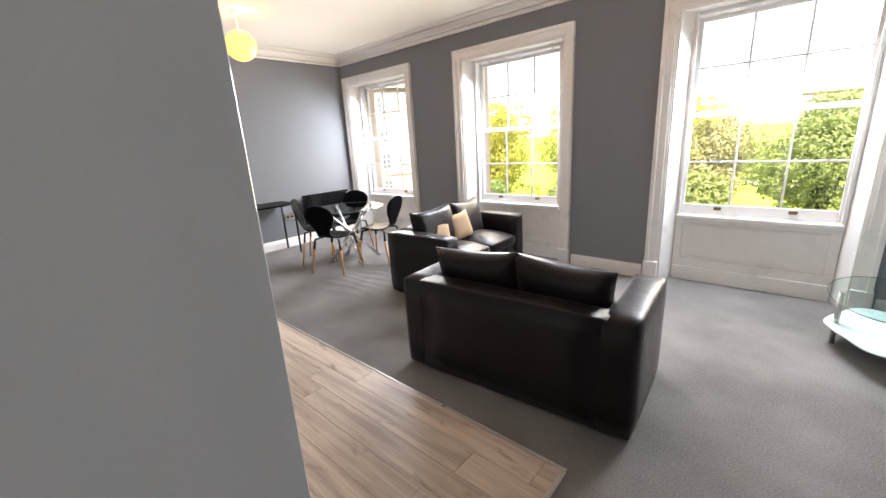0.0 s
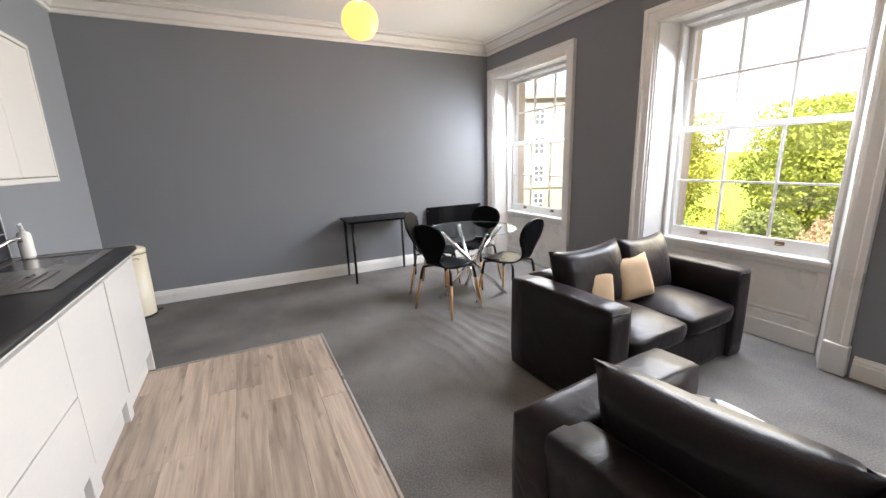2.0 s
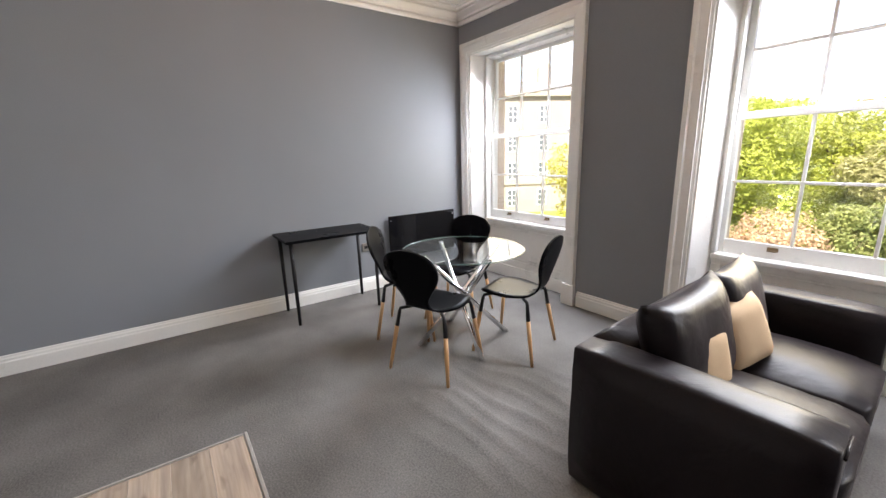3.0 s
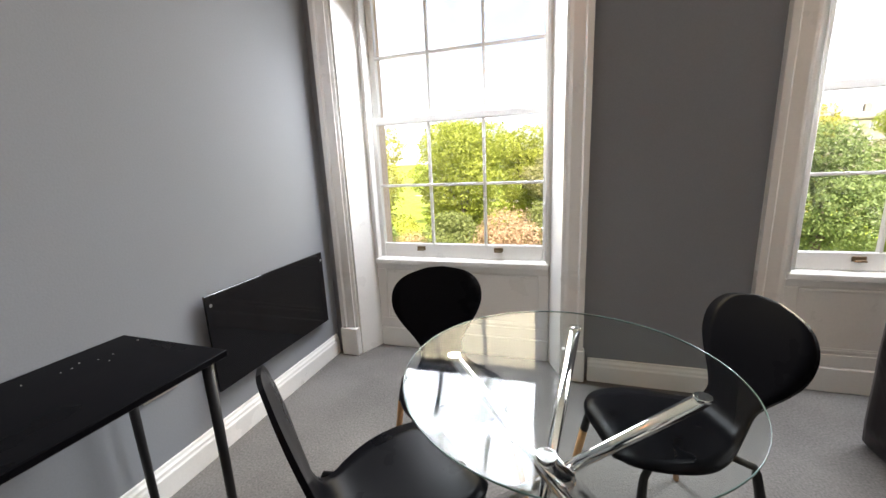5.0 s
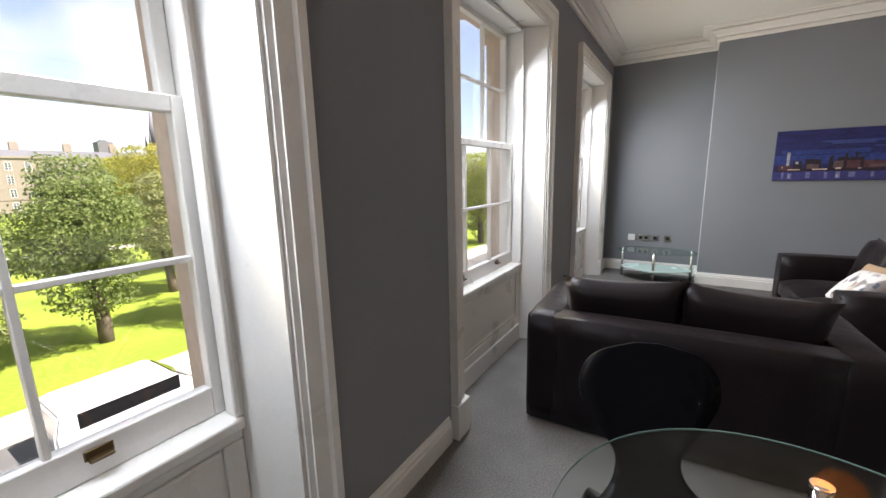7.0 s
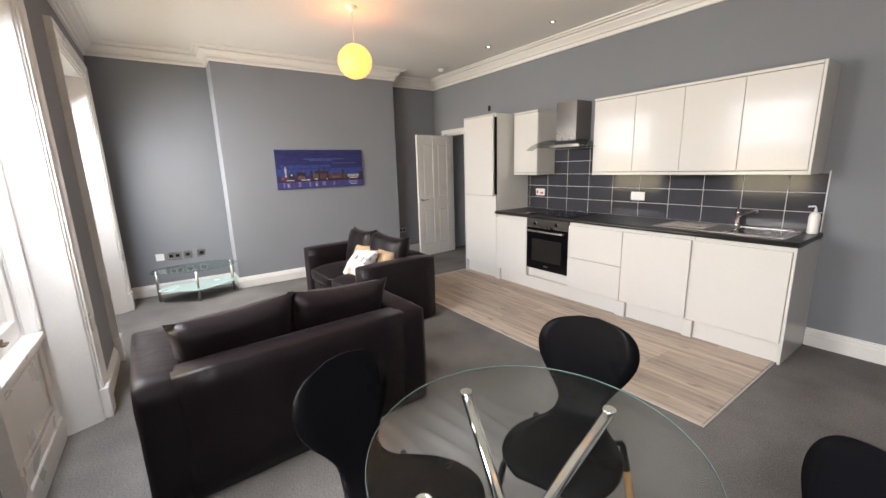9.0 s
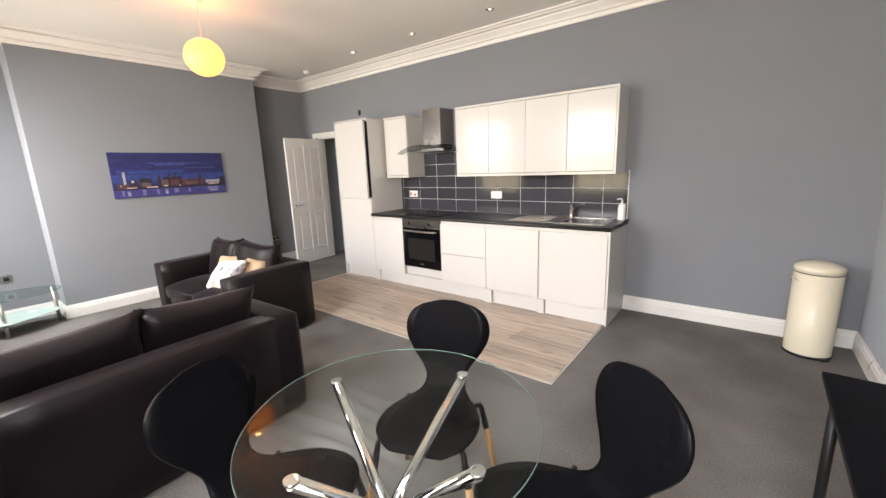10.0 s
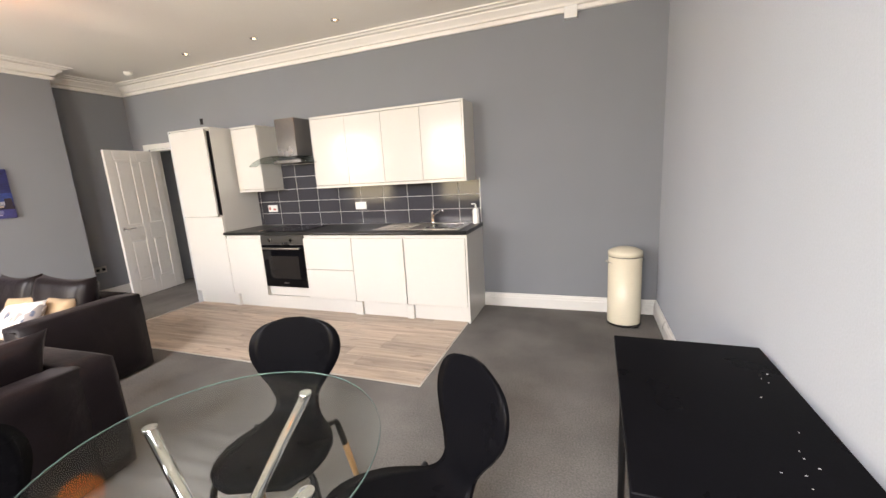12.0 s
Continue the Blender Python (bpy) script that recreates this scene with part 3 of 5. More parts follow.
ZT = 0.872
unit("base_cabinet", 1.682, 2.305, 0.59, 0.15, ZT, "white gloss handleless cabinet under the sink", [(1.682, 2.305, 0.16, ZT - 0.035)])
unit("base_cabinet", 2.307, 2.918, 0.59, 0.15, ZT, "white gloss handleless cabinet under the worktop", [(2.323, 2.918, 0.16, ZT - 0.035)])
unit("drawer_cabinet", 2.92, 3.528, 0.59, 0.15, ZT, "white gloss cabinet with two deep drawers", [(2.92, 3.528, 0.16, 0.49), (2.92, 3.528, 0.493, ZT - 0.035)])
unit("base_cabinet", 4.122, 4.648, 0.59, 0.15, ZT, "narrow white gloss base cabinet beside the oven", [(4.122, 4.648, 0.16, ZT - 0.035)])
tall = unit("tall_cabinet", 4.65, 5.272, 0.59, 0.15, 2.10, "tall white gloss fridge cabinet with doors ajar", [(4.652, 5.272, 0.16, 1.095)])
unit("oven_housing", 3.53, 4.12, 0.55, 0.15, 0.27, "white panel below the built-in oven", [(3.53, 4.12, 0.16, 0.268)], body=M_UNIT)
ajar = part("door", box(B(), -0.618, -0.02, 0.952, -0.0015, 0.0, 1.935, 0.003, 2), M_UNIT, tall, "white gloss door standing slightly open")
ajar.matrix_basis = pose(5.272 - 4.961, 0.592, 0, 0, 0, -4.5)
# One black strip paints both the door seal and the shade inside the gap.
seam = part("dark_gap_strip", box(B(), 4.656, 0.5685, 1.115, 4.684, 0.585, 2.07), M_BLACKMETAL)
tagged(seam, "dark strip for the seal and the shade in the fridge door gap", "seal")
end_panel = tagged(part("end_panel", box(B(), 5.2745, 0.003, 0.0, 5.296, 0.59, 2.115, 0.002), M_PANEL), "pale glossy end panel beside the tall cabinet", "panel")
tagged(part("end_panel", box(B(), 1.662, 0.003, 0.0, 1.680, 0.585, ZT, 0.002), M_UNIT), "white end panel of the base units", "panel")
tagged(part("cabinet_top_rail", box(B(), 4.66, 0.003, 2.1015, 5.27, 0.585, 2.116, 0.002), M_UNIT), "white top rail over the tall cabinet", "panel")
plinth = thing("kitchen_plinth", pose(0, 0, 0), "white kickboard under the kitchen units", "plinth")
for x0, x1, y in ((1.682, 2.26, 0.545), (2.34, 2.86, 0.545), (2.96, 4.60, 0.545), (4.69, 5.272, 0.545)):
    part("board", box(B(), x0, y - 0.015, 0.0, x1, y, 0.149), M_UNIT, plinth)
for x0, x1 in ((2.262, 2.338), (2.862, 2.958), (4.602, 4.688)):
    part("corner_piece", box(B(), x0, 0.50, 0.0, x1, 0.575, 0.149, 0.003), M_UNIT, plinth)

worktop = thing("worktop", pose(0, 0, 0), "black laminate kitchen worktop with rounded edge", "worktop")
part("slab", box(B(), 1.655, 0.003, ZT + 0.001, 4.647, 0.602, 0.91), M_WORKTOP, worktop)
edge = B()
tube(edge, [(1.655, 0.602, 0.8915), (4.647, 0.602, 0.8915)], 0.0185, 20)
part("rounded_edge", edge, M_WORKTOP, worktop)

# wall units
WZ0, WZ1 = 1.355, 2.09
xs = [1.733, 2.164, 2.595, 3.024, 3.455]
for k in (0, 2):
    unit("wall_cabinet", xs[k], xs[k + 2], 0.33, WZ0 + 0.03, WZ1, "white gloss wall cabinet with two plain doors",
         [(xs[k], xs[k + 1], WZ0 + 0.032, WZ1), (xs[k + 1], xs[k + 2], WZ0 + 0.032, WZ1)])
unit("wall_cabinet", 4.21, 4.60, 0.33, WZ0 + 0.03, WZ1, "narrow white gloss wall cabinet beside the hood", [(4.21, 4.60, WZ0 + 0.032, WZ1)])
tagged(part("end_panel", box(B(), 1.713, 0.003, WZ0, 1.7315, 0.334, 2.114, 0.002), M_UNIT), "white end panel of the wall cabinets", "panel")
for x0, x1 in ((1.732, 3.455), (4.21, 4.60)):
    tagged(part("light_pelmet", box(B(), x0, 0.003, WZ0, x1, 0.332, WZ0 + 0.028, 0.003), M_UNIT), "white pelmet under the wall cabinets", "pelmet")
    tagged(part("cabinet_cornice", box(B(), x0, 0.003, WZ1 + 0.0015, x1, 0.338, 2.114, 0.003), M_UNIT), "white rail along the top of the wall cabinets", "rail")

# oven
oven = thing("built_in_oven", pose(3.825, 0.57, 0.272), "built-in black and steel electric oven", "oven")
part("body", box(B(), -0.29, -0.5, 0.0, 0.29, -0.002, 0.598), M_BLACKMETAL, oven)
part("control_panel", box(B(), -0.293, -0.001, 0.495, 0.293, 0.022, 0.598, 0.003), mat("oven_panel", (0.12, 0.115, 0.11), 0.3, 0.8, vary=0.05, bump=0.02), oven, "brushed grey control panel")
odoor = part("door", box(B(), -0.293, -0.001, 0.0, 0.293, 0.020, 0.491, 0.004), M_BLACKGLASS, oven, "black glass oven door")
part("window", box(B(), -0.21, 0.0205, 0.10, 0.21, 0.0225, 0.36, 0.001), mat("oven_window", (0.02, 0.018, 0.017), 0.08, vary=0.1, bump=0.0), odoor)
part("trim", box(B(), -0.293, 0.0005, 0.4915, 0.293, 0.021, 0.4945), M_STEEL, oven)
hb = B()
tube(hb, [(-0.25 + 0.5 * i / 12, 0.052 + 0.012 * math.sin(math.pi * i / 12), 0.455) for i in range(13)], 0.011, 10)
part("handle", hb, M_STEEL, odoor, "curved steel handle")
for s in (-1, 1):
    part("handle_post", tube(B(), [(s * 0.235, 0.0205, 0.455), (s * 0.235, 0.053, 0.455)], 0.008, 8), M_STEEL, odoor)
for x in (-0.15, 0.15):
    kn = part("knob", tube(B(), [(x, 0.0225, 0.548), (x, 0.036, 0.548), (x, 0.044, 0.548)], [0.023, 0.021, 0.019], 20), M_CHROME, oven, "chrome control knob")
    part("pointer", box(B(), x - 0.002, 0.0445, 0.548, x + 0.002, 0.0465, 0.565), M_BLACKMETAL, kn)
part("logo_bar", box(B(), -0.03, 0.0205, 0.045, 0.03, 0.0212, 0.053), M_STEEL, odoor)
# hob
hob = thing("induction_hob", pose(3.83, 0.315, 0.9105), "black ceramic glass hob with faint rings", "hob")
part("glass_plate", box(B(), -0.295, -0.255, 0, 0.295, 0.255, 0.006, 0.002), M_BLACKGLASS, hob)
M_RING = mat("hob_ring", (0.05, 0.05, 0.05), 0.3, bump=0)
for x, y, r in ((-0.14, 0.11, 0.09), (0.14, 0.11, 0.075), (-0.14, -0.12, 0.075), (0.14, -0.12, 0.09)):
    part("ring", lathe(B(), [(r, 0.0063), (r + 0.003, 0.0063), (r + 0.003, 0.0067), (r, 0.0067), (r, 0.0063)], 40, x, y), M_RING, hob)
tagged(part("hob_sticker", box(B(), 4.135, 0.47, 0.9105, 4.205, 0.53, 0.9115), mat("pink_paper", (0.75, 0.5, 0.48), 0.7, bump=0)), "small pink and white sticker on the worktop", "sticker")
# hood
hood = thing("extractor_hood", pose(3.85, 0.003, 1.62), "stainless steel chimney hood with a curved glass canopy", "extractor hood")
M_HOOD = mat("dark_brushed_steel", (0.34, 0.315, 0.29), 0.24, 1.0, vary=0.05, grain=90, bump=0.01)
part("chimney", box(B(), -0.135, 0, 0.115, 0.135, 0.27, 0.535, 0.003), M_HOOD, hood)
part("motor_box", box(B(), -0.20, 0.0, 0.035, 0.20, 0.30, 0.08, 0.006), M_HOOD, hood)
gb = B()
gn = 14
gtop = []
for i in range(gn + 1):
    u = 2 * i / gn - 1
    x, z = 0.43 * u, 0.10 - 0.085 * u * u
    d = 0.53 - 0.09 * u * u
    gtop.append([gb.verts.new((x, 0.0, z + 0.018)), gb.verts.new((x, d, z + 0.012)), gb.verts.new((x, d, z + 0.006)), gb.verts.new((x, 0.0, z + 0.012))])
for a, b in zip(gtop, gtop[1:]):
    for k in range(4):
        gb.faces.new((a[k], a[(k + 1) % 4], b[(k + 1) % 4], b[k]))
gb.faces.new(gtop[0])
gb.faces.new(gtop[-1])
part("canopy", gb, glass("smoked_glass", (0.70, 0.75, 0.73), 0.0, 0.03), hood, "curved smoked glass canopy")

# sink, tap, soap
sink = thing("sink", pose(2.22, 0.28, 0.9105), "stainless steel inset sink with ribbed drainer", "sink")
sb = B()
box(sb, -0.47, -0.24, 0, 0.47, -0.19, 0.006, 0.002)
box(sb, -0.47, 0.19, 0, 0.47, 0.24, 0.006, 0.002)
box(sb, -0.47, -0.1895, 0, -0.42, 0.1895, 0.006, 0.002)
box(sb, -0.06, -0.1895, 0, 0.47, 0.1895, 0.004, 0.001)
part("rim", sb, M_STEEL, sink)
# The bowl is a flat plate; its inner shade is put into darker steel.
bb = B()
prism(bb, [(-0.4195, -0.1895), (-0.0605, -0.1895), (-0.0605, 0.1895), (-0.4195, 0.1895)], 0.0003, 0.0012)
part("bowl", bb, mat("shaded_bowl_steel", (0.35, 0.33, 0.31), 0.25, 1.0, vary=0.25, scale=8, bump=0.02), sink, "flat steel sink bowl with its shade in the colour")
for k in range(7):
    part("drainer_rib", box(B(), 0.08, -0.15 + k * 0.048, 0.0042, 0.43, -0.138 + k * 0.048, 0.009, 0.003), M_STEEL, sink)
tap = thing("mixer_tap", pose(2.19, 0.075, 0.9165), "chrome mixer tap with swivel spout", "tap")
part("base", tube(B(), [(0, 0, 0), (0, 0, 0.01), (0, 0, 0.09)], [0.026, 0.022, 0.022], 16), M_CHROME, tap)
part("spout", tube(B(), [(0, 0.0, 0.07), (-0.06, 0.05, 0.11), (-0.13, 0.1, 0.145), (-0.165, 0.125, 0.15), (-0.17, 0.128, 0.13)], [0.012, 0.011, 0.011, 0.011, 0.011], 12), M_CHROME, tap)
part("lever", tube(B(), [(0, 0, 0.09), (0, 0, 0.115), (0.01, -0.02, 0.15)], [0.02, 0.018, 0.007], 12), M_CHROME, tap)
soap = thing("soap_dispenser", pose(1.70, 0.10, 0.9105), "white pump bottle of hand soap", "soap bottle")
part("bottle", lathe(B(), [(0.0, 0), (0.032, 0.0), (0.034, 0.01), (0.034, 0.13), (0.028, 0.15), (0.013, 0.16), (0.0, 0.16)], 20), M_WHITEPLASTIC, soap)
part("pump", tube(B(), [(0, 0, 0.16), (0, 0, 0.195), (0.005, 0, 0.205), (0.045, 0, 0.20)], [0.012, 0.006, 0.007, 0.006], 10), M_WHITEPLASTIC, soap)


def wall_plate(name, m, w, h, material, label, category, holes=(), colour=M_BLACKMETAL):
    """A switch or socket plate; local x across, y out of the wall, z up."""
    t = thing(name, m, label, category)
    part("plate", box(B(), -w / 2, 0, -h / 2, w / 2, 0.009, h / 2, 0.002), material, t)
    for x, z, a, b in holes:
        part("insert", box(B(), x - a, 0.0092, z - b, x + a, 0.012, z + b), colour, t)
    return t


wall_plate("switch_plate", pose(3.11, 0.012, 1.127, 0, 0, 0), 0.146, 0.086, M_WHITEPLASTIC, "blank white double plate on the tiles", "socket")
wall_plate("cooker_switch", pose(4.42, 0.012, 1.125, 0, 0, 0), 0.146, 0.086, M_WHITEPLASTIC, "white cooker switch with a red rocker on the tiles", "switch",
           ((0.045, 0, 0.012, 0.018), (-0.03, -0.012, 0.02, 0.012)), mat("red_rocker", (0.45, 0.06, 0.05), 0.4, bump=0))
wall_plate("isolator_switch", pose(5.424, 0.001, 2.30, 0, 0, 0), 0.05, 0.075, M_BLACKMETAL, "small dark switch above the tall cabinet", "switch")

# ---- lounge furniture ----
def sofa(m, label, d=0.78):
    """Two-seater box sofa, local x along its length, facing +y."""
    s = thing("sofa", m, label, "sofa", "leather sofas")
    L = 1.46
    hy = d / 2
    aw, H = 0.19, 0.635
    part("base", soft_box(B(), -L / 2 + aw - 0.01, -hy + 0.05, 0.02, L / 2 - aw + 0.01, hy - 0.03, 0.30, 0.02), M_LEATHER, s)
    part("backrest", soft_box(B(), -L / 2 + aw - 0.05, -hy - 0.003, 0.012, L / 2 - aw + 0.05, -hy + 0.17, H + 0.004, 0.022), M_LEATHER, s)
    for sx in (-1, 1):
        part("arm", soft_box(B(), min(sx * L / 2, sx * (L / 2 - aw)), -hy, 0.012, max(sx * L / 2, sx * (L / 2 - aw)), hy, H - 0.001, 0.024, 0.006), M_LEATHER, s)
        c = part("seat_cushion", soft_box(B(), min(sx * 0.004, sx * (L / 2 - aw - 0.004)), -hy + 0.19, 0.295, max(sx * 0.004, sx * (L / 2 - aw - 0.004)), hy + 0.02, 0.435, 0.06, 0.045), M_LEATHER, s)
        bc = part("back_cushion", pillow(B(), 0.60, 0.45, 0.19, 0.42, 12, 0.02), M_LEATHER, s)
        bc.matrix_basis = pose(sx * 0.275, -hy + 0.265, 0.615, 15, sx * 2.5, sx * -3)
        part("piping", tube(B(), [(sx * (L / 2 - aw + 0.03), hy + 0.001, H - 0.028), (sx * (L / 2 - 0.03), hy + 0.001, H - 0.028)], 0.004, 6), M_LEATHER, s)
        for sy in (-1, 1):
            part("foot", box(B(), sx * (L / 2 - 0.09) - 0.025, sy * (hy - 0.08) - 0.025, 0, sx * (L / 2 - 0.09) + 0.025, sy * (hy - 0.08) + 0.025, 0.03), M_BLACK, s)
    return s


SOFA_A = pose(3.245, 3.575, 0, 0, 0, -87.5)
SOFA_B = pose(4.735, 2.415, 0, 0, 0, 4)
sofa(SOFA_A, "dark brown leather two-seat sofa facing the television stand")
sofa(SOFA_B, "dark brown leather two-seat sofa with its back to the kitchen")


def cushion(m, size, label, material=M_CUSHION, height=0.0):
    c = thing("cushion", m, label, "cushion", "scatter cushions")
    part("cover", pillow(B(), size, height or size, 0.13, 0.5, 10), material, c)
    return c


M_PRINT = printed()
cushion(SOFA_A @ pose(-0.03, -0.03, 0.575, 18, 6, -14), 0.31, "beige scatter cushion leaning on the sofa back")
cushion(SOFA_A @ pose(0.29, -0.07, 0.55, 18, -8, -12), 0.29, "beige scatter cushion beside the sofa arm")
cushion(SOFA_B @ pose(0.07, -0.03, 0.545, 24, 2, 2), 0.37, "beige scatter cushion leaning behind a patterned one", height=0.30)
cushion(SOFA_B @ pose(-0.37, -0.02, 0.555, 20, -3, -4), 0.29, "small beige scatter cushion against the sofa arm")
cushion(SOFA_B @ pose(-0.16, 0.13, 0.545, 40, 8, -4), 0.52, "white pillow printed with pale grey and blue blots", M_PRINT, 0.33)


# ---- dining ----
def dining_chair(m, label):
    """Moulded ply chair: one bent shell, waisted between seat and back, on four splayed legs. Faces +y."""
    c = thing("dining_chair", m, label, "chair", "chairs round the table")
    prof = [(0.225, 0.425), (0.215, 0.445), (0.17, 0.455), (0.09, 0.452), (0.0, 0.445), (-0.08, 0.443), (-0.135, 0.45), (-0.175, 0.475), (-0.198, 0.52),
            (-0.212, 0.57), (-0.226, 0.63), (-0.24, 0.69), (-0.255, 0.75), (-0.268, 0.80), (-0.277, 0.835), (-0.283, 0.857)]
    half = [0.10, 0.145, 0.185, 0.205, 0.20, 0.165, 0.125, 0.098, 0.092, 0.118, 0.162, 0.194, 0.199, 0.176, 0.125, 0.035]
    # smooth the outline
    ys, zs, hw = [], [], []
    n = len(prof)
    for k in range((n - 1) * 3 + 1):
        t = k / 3
        i = min(int(t), n - 2)
        fr = t - i
        def cr(arr):
            p0, p1, p2, p3 = arr[max(i - 1, 0)], arr[i], arr[i + 1], arr[min(i + 2, n - 1)]
            return 0.5 * (2 * p1 + (p2 - p0) * fr + (2 * p0 - 5 * p1 + 4 * p2 - p3) * fr ** 2 + (3 * p1 - p0 - 3 * p2 + p3) * fr ** 3)
        ys.append(cr([p[0] for p in prof])); zs.append(cr([p[1] for p in prof])); hw.append(cr(half))
    bm = B()
    rows = []
    K = 8
    for k in range(len(ys)):
        ty = ys[min(k + 1, len(ys) - 1)] - ys[max(k - 1, 0)]
        tz = zs[min(k + 1, len(ys) - 1)] - zs[max(k - 1, 0)]
        ln = math.hypot(ty, tz)
        ny, nz = tz / ln, -ty / ln
        f_, b_ = [], []
        for i in range(K + 1):
            u = 2 * i / K - 1
            dish = 0.008 * (u * u) * (hw[k] / 0.2)
            cy, cz = ys[k] - ny * 0 + ny * dish * (1 if k > 24 else 0.2), zs[k] + (dish * 0.25 if k <= 24 else 0)
            f_.append(bm.verts.new((u * hw[k], cy + ny * 0.0055, cz + nz * 0.0055)))
            b_.append(bm.verts.new((u * hw[k], cy - ny * 0.0055, cz - nz * 0.0055)))
        rows.append(f_ + list(reversed(b_)))
    m_ = len(rows[0])
    for a, b in zip(rows, rows[1:]):
        for i in range(m_):
            bm.faces.new((a[i], a[(i + 1) % m_], b[(i + 1) % m_], b[i])).smooth = (i % (K + 1)) != K
    bm.faces.new(rows[0])
    bm.faces.new(list(reversed(rows[-1])))
    part("shell", bm, M_BLACK, c)
    for sx in (-1, 1):
        for sy in (-1, 1):
            top = Vector((sx * 0.10, 0.01 + sy * 0.085, 0.432))
            knee = Vector((sx * 0.175, 0.015 + sy * 0.165, 0.422))
            mid = Vector((sx * 0.192, 0.015 + sy * 0.18, 0.30))
            foot = Vector((sx * 0.232, 0.01 + sy * 0.225, 0.0))
            br = part("leg_bracket", tube(B(), [top, knee * 0.96 + top * 0.04, knee + Vector((0, 0, -0.015)), mid], [0.011, 0.011, 0.012, 0.0145], 10), M_BLACKMETAL, c, "black metal leg bracket")
            part("leg", tube(B(), [mid + Vector((0, 0, 0.003)), (mid + foot) / 2, foot], [0.0145, 0.0135, 0.010], 10), M_BEECH, c, "turned beech leg")
    return c


def facing(x, y, dx, dy):
    return pose(x, y, 0, 0, 0, math.degrees(math.atan2(dy, dx)) - 90)


ch = dining_chair(facing(1.73, 2.95, -0.36, 0.933), "black moulded ply dining chair with beech legs")
copy_thing(ch, facing(1.893, 3.56, -0.935, -0.35))
copy_thing(ch, facing(1.125, 3.105, 0.67, 0.74))
copy_thing(ch, facing(1.14, 3.622, 0.47, -0.883))

TC = (1.566, 3.33)
table = thing("dining_table", pose(TC[0], TC[1], 0), "round clear glass dining table on crossed chrome legs", "table")
part("tabletop", prism(B(), [(0.446 * math.cos(2 * math.pi * k / 96), 0.446 * math.sin(2 * math.pi * k / 96)) for k in range(96)], 0.718, 0.726), M_TABLEGLASS, table, "clear round glass top").visible_shadow = True
part("glass_rim", lathe(B(), [(0.4465, 0.719), (0.448, 0.7205), (0.448, 0.7235), (0.4465, 0.725), (0.4465, 0.719)], 96), M_GLASSEDGE, table, "green polished glass edge")
for a in (-6, 84, 174, 265):
    t0, t1 = radians(a), radians(a + 167)
    p0 = Vector((0.33 * math.cos(t0), 0.33 * math.sin(t0), 0.708))
    p1 = Vector((0.36 * math.cos(t1), 0.36 * math.sin(t1), 0.0))
    leg = part("leg", tube(B(), [p1, p0], 0.019, 16), M_CHROME, table, "chrome tube leg")
    part("pad", tube(B(), [p0, (p0.x, p0.y, 0.7175)], 0.021, 16), M_CHROME, leg)
part("hub", tube(B(), [(0, 0, 0.335), (0, 0, 0.375)], 0.034, 16), M_CHROME, table, "chrome hub where the legs cross")

# ---- along the west wall ----
desk = thing("side_table", pose(0.270, 2.768, 0, 0, 0, -1), "black side table with worn specks on its top", "table")
part("tabletop", box(B(), -0.245, -0.423, 0.722, 0.245, 0.423, 0.745, 0.003), M_BLACK, desk)
for sx in (-1, 1):
    for sy in (-1, 1):
        part("leg", tube(B(), [(sx * 0.205, sy * 0.375, 0.7215), (sx * 0.205, sy * 0.375, 0.0)], [0.017, 0.014], 12), M_BLACKMETAL, desk)
rnd = random.Random(5)
for k in range(12):
    cx, cy = ((-0.16, -0.16), (-0.16, 0.2), (-0.12, 0.29))[k % 3]
    x, y = rnd.gauss(cx, 0.035), rnd.gauss(cy, 0.045)
    x, y = min(0.22, max(-0.22, x)), min(0.4, max(-0.4, y))
    part("paint_speck", box(B(), x, y, 0.7452, x + rnd.uniform(0.002, 0.006), y + rnd.uniform(0.002, 0.004), 0.7457), M_WHITEPLASTIC, desk)

heater = thing("panel_heater", pose(0.004, 3.962, 0.305), "black glass electric panel heater fixed to the wall", "heater")
part("panel", box(B(), 0.03, -0.438, 0, 0.042, 0.438, 0.468, 0.002), M_BLACKGLASS, heater)
part("back_box", box(B(), 0.0, -0.38, 0.06, 0.0295, 0.38, 0.40, 0.004), M_BLACKMETAL, heater)
for y in (-0.415, 0.415):
    part("fixing_cap", tube(B(), [(0.0425, y, 0.42), (0.047, y, 0.42)], 0.008, 12), M_CHROME, heater)

wall_plate("socket", pose(0.001, 3.29, 0.475, 0, 0, -90), 0.146, 0.086, M_STEEL, "brushed steel double socket between table and heater", "socket", ((-0.035, 0, 0.018, 0.015), (0.035, 0, 0.018, 0.015)))

binn = thing("pedal_bin", pose(0.30, 0.255, 0, 0, 0, 28) @ Matrix.Diagonal((0.94, 0.94, 1.03, 1.0)), "tall cream enamel pedal bin with chrome handles", "bin")
part("body", lathe(B(), [(0.0, 0.0), (0.146, 0.0), (0.148, 0.015), (0.148, 0.606), (0.0, 0.606)], 40), M_CREAM, binn)
part("base_ring", lathe(B(), [(0.149, 0.0), (0.153, 0.0), (0.153, 0.018), (0.149, 0.018), (0.149, 0.0)], 40), M_BLACKMETAL, binn)
lid = part("lid", lathe(B(), [(0.0, 0.612), (0.152, 0.612), (0.152, 0.645), (0.148, 0.652), (0.12, 0.666), (0.116, 0.668), (0.09, 0.676), (0.086, 0.678), (0.05, 0.684), (0.0, 0.687)], 40), M_CREAM, binn)
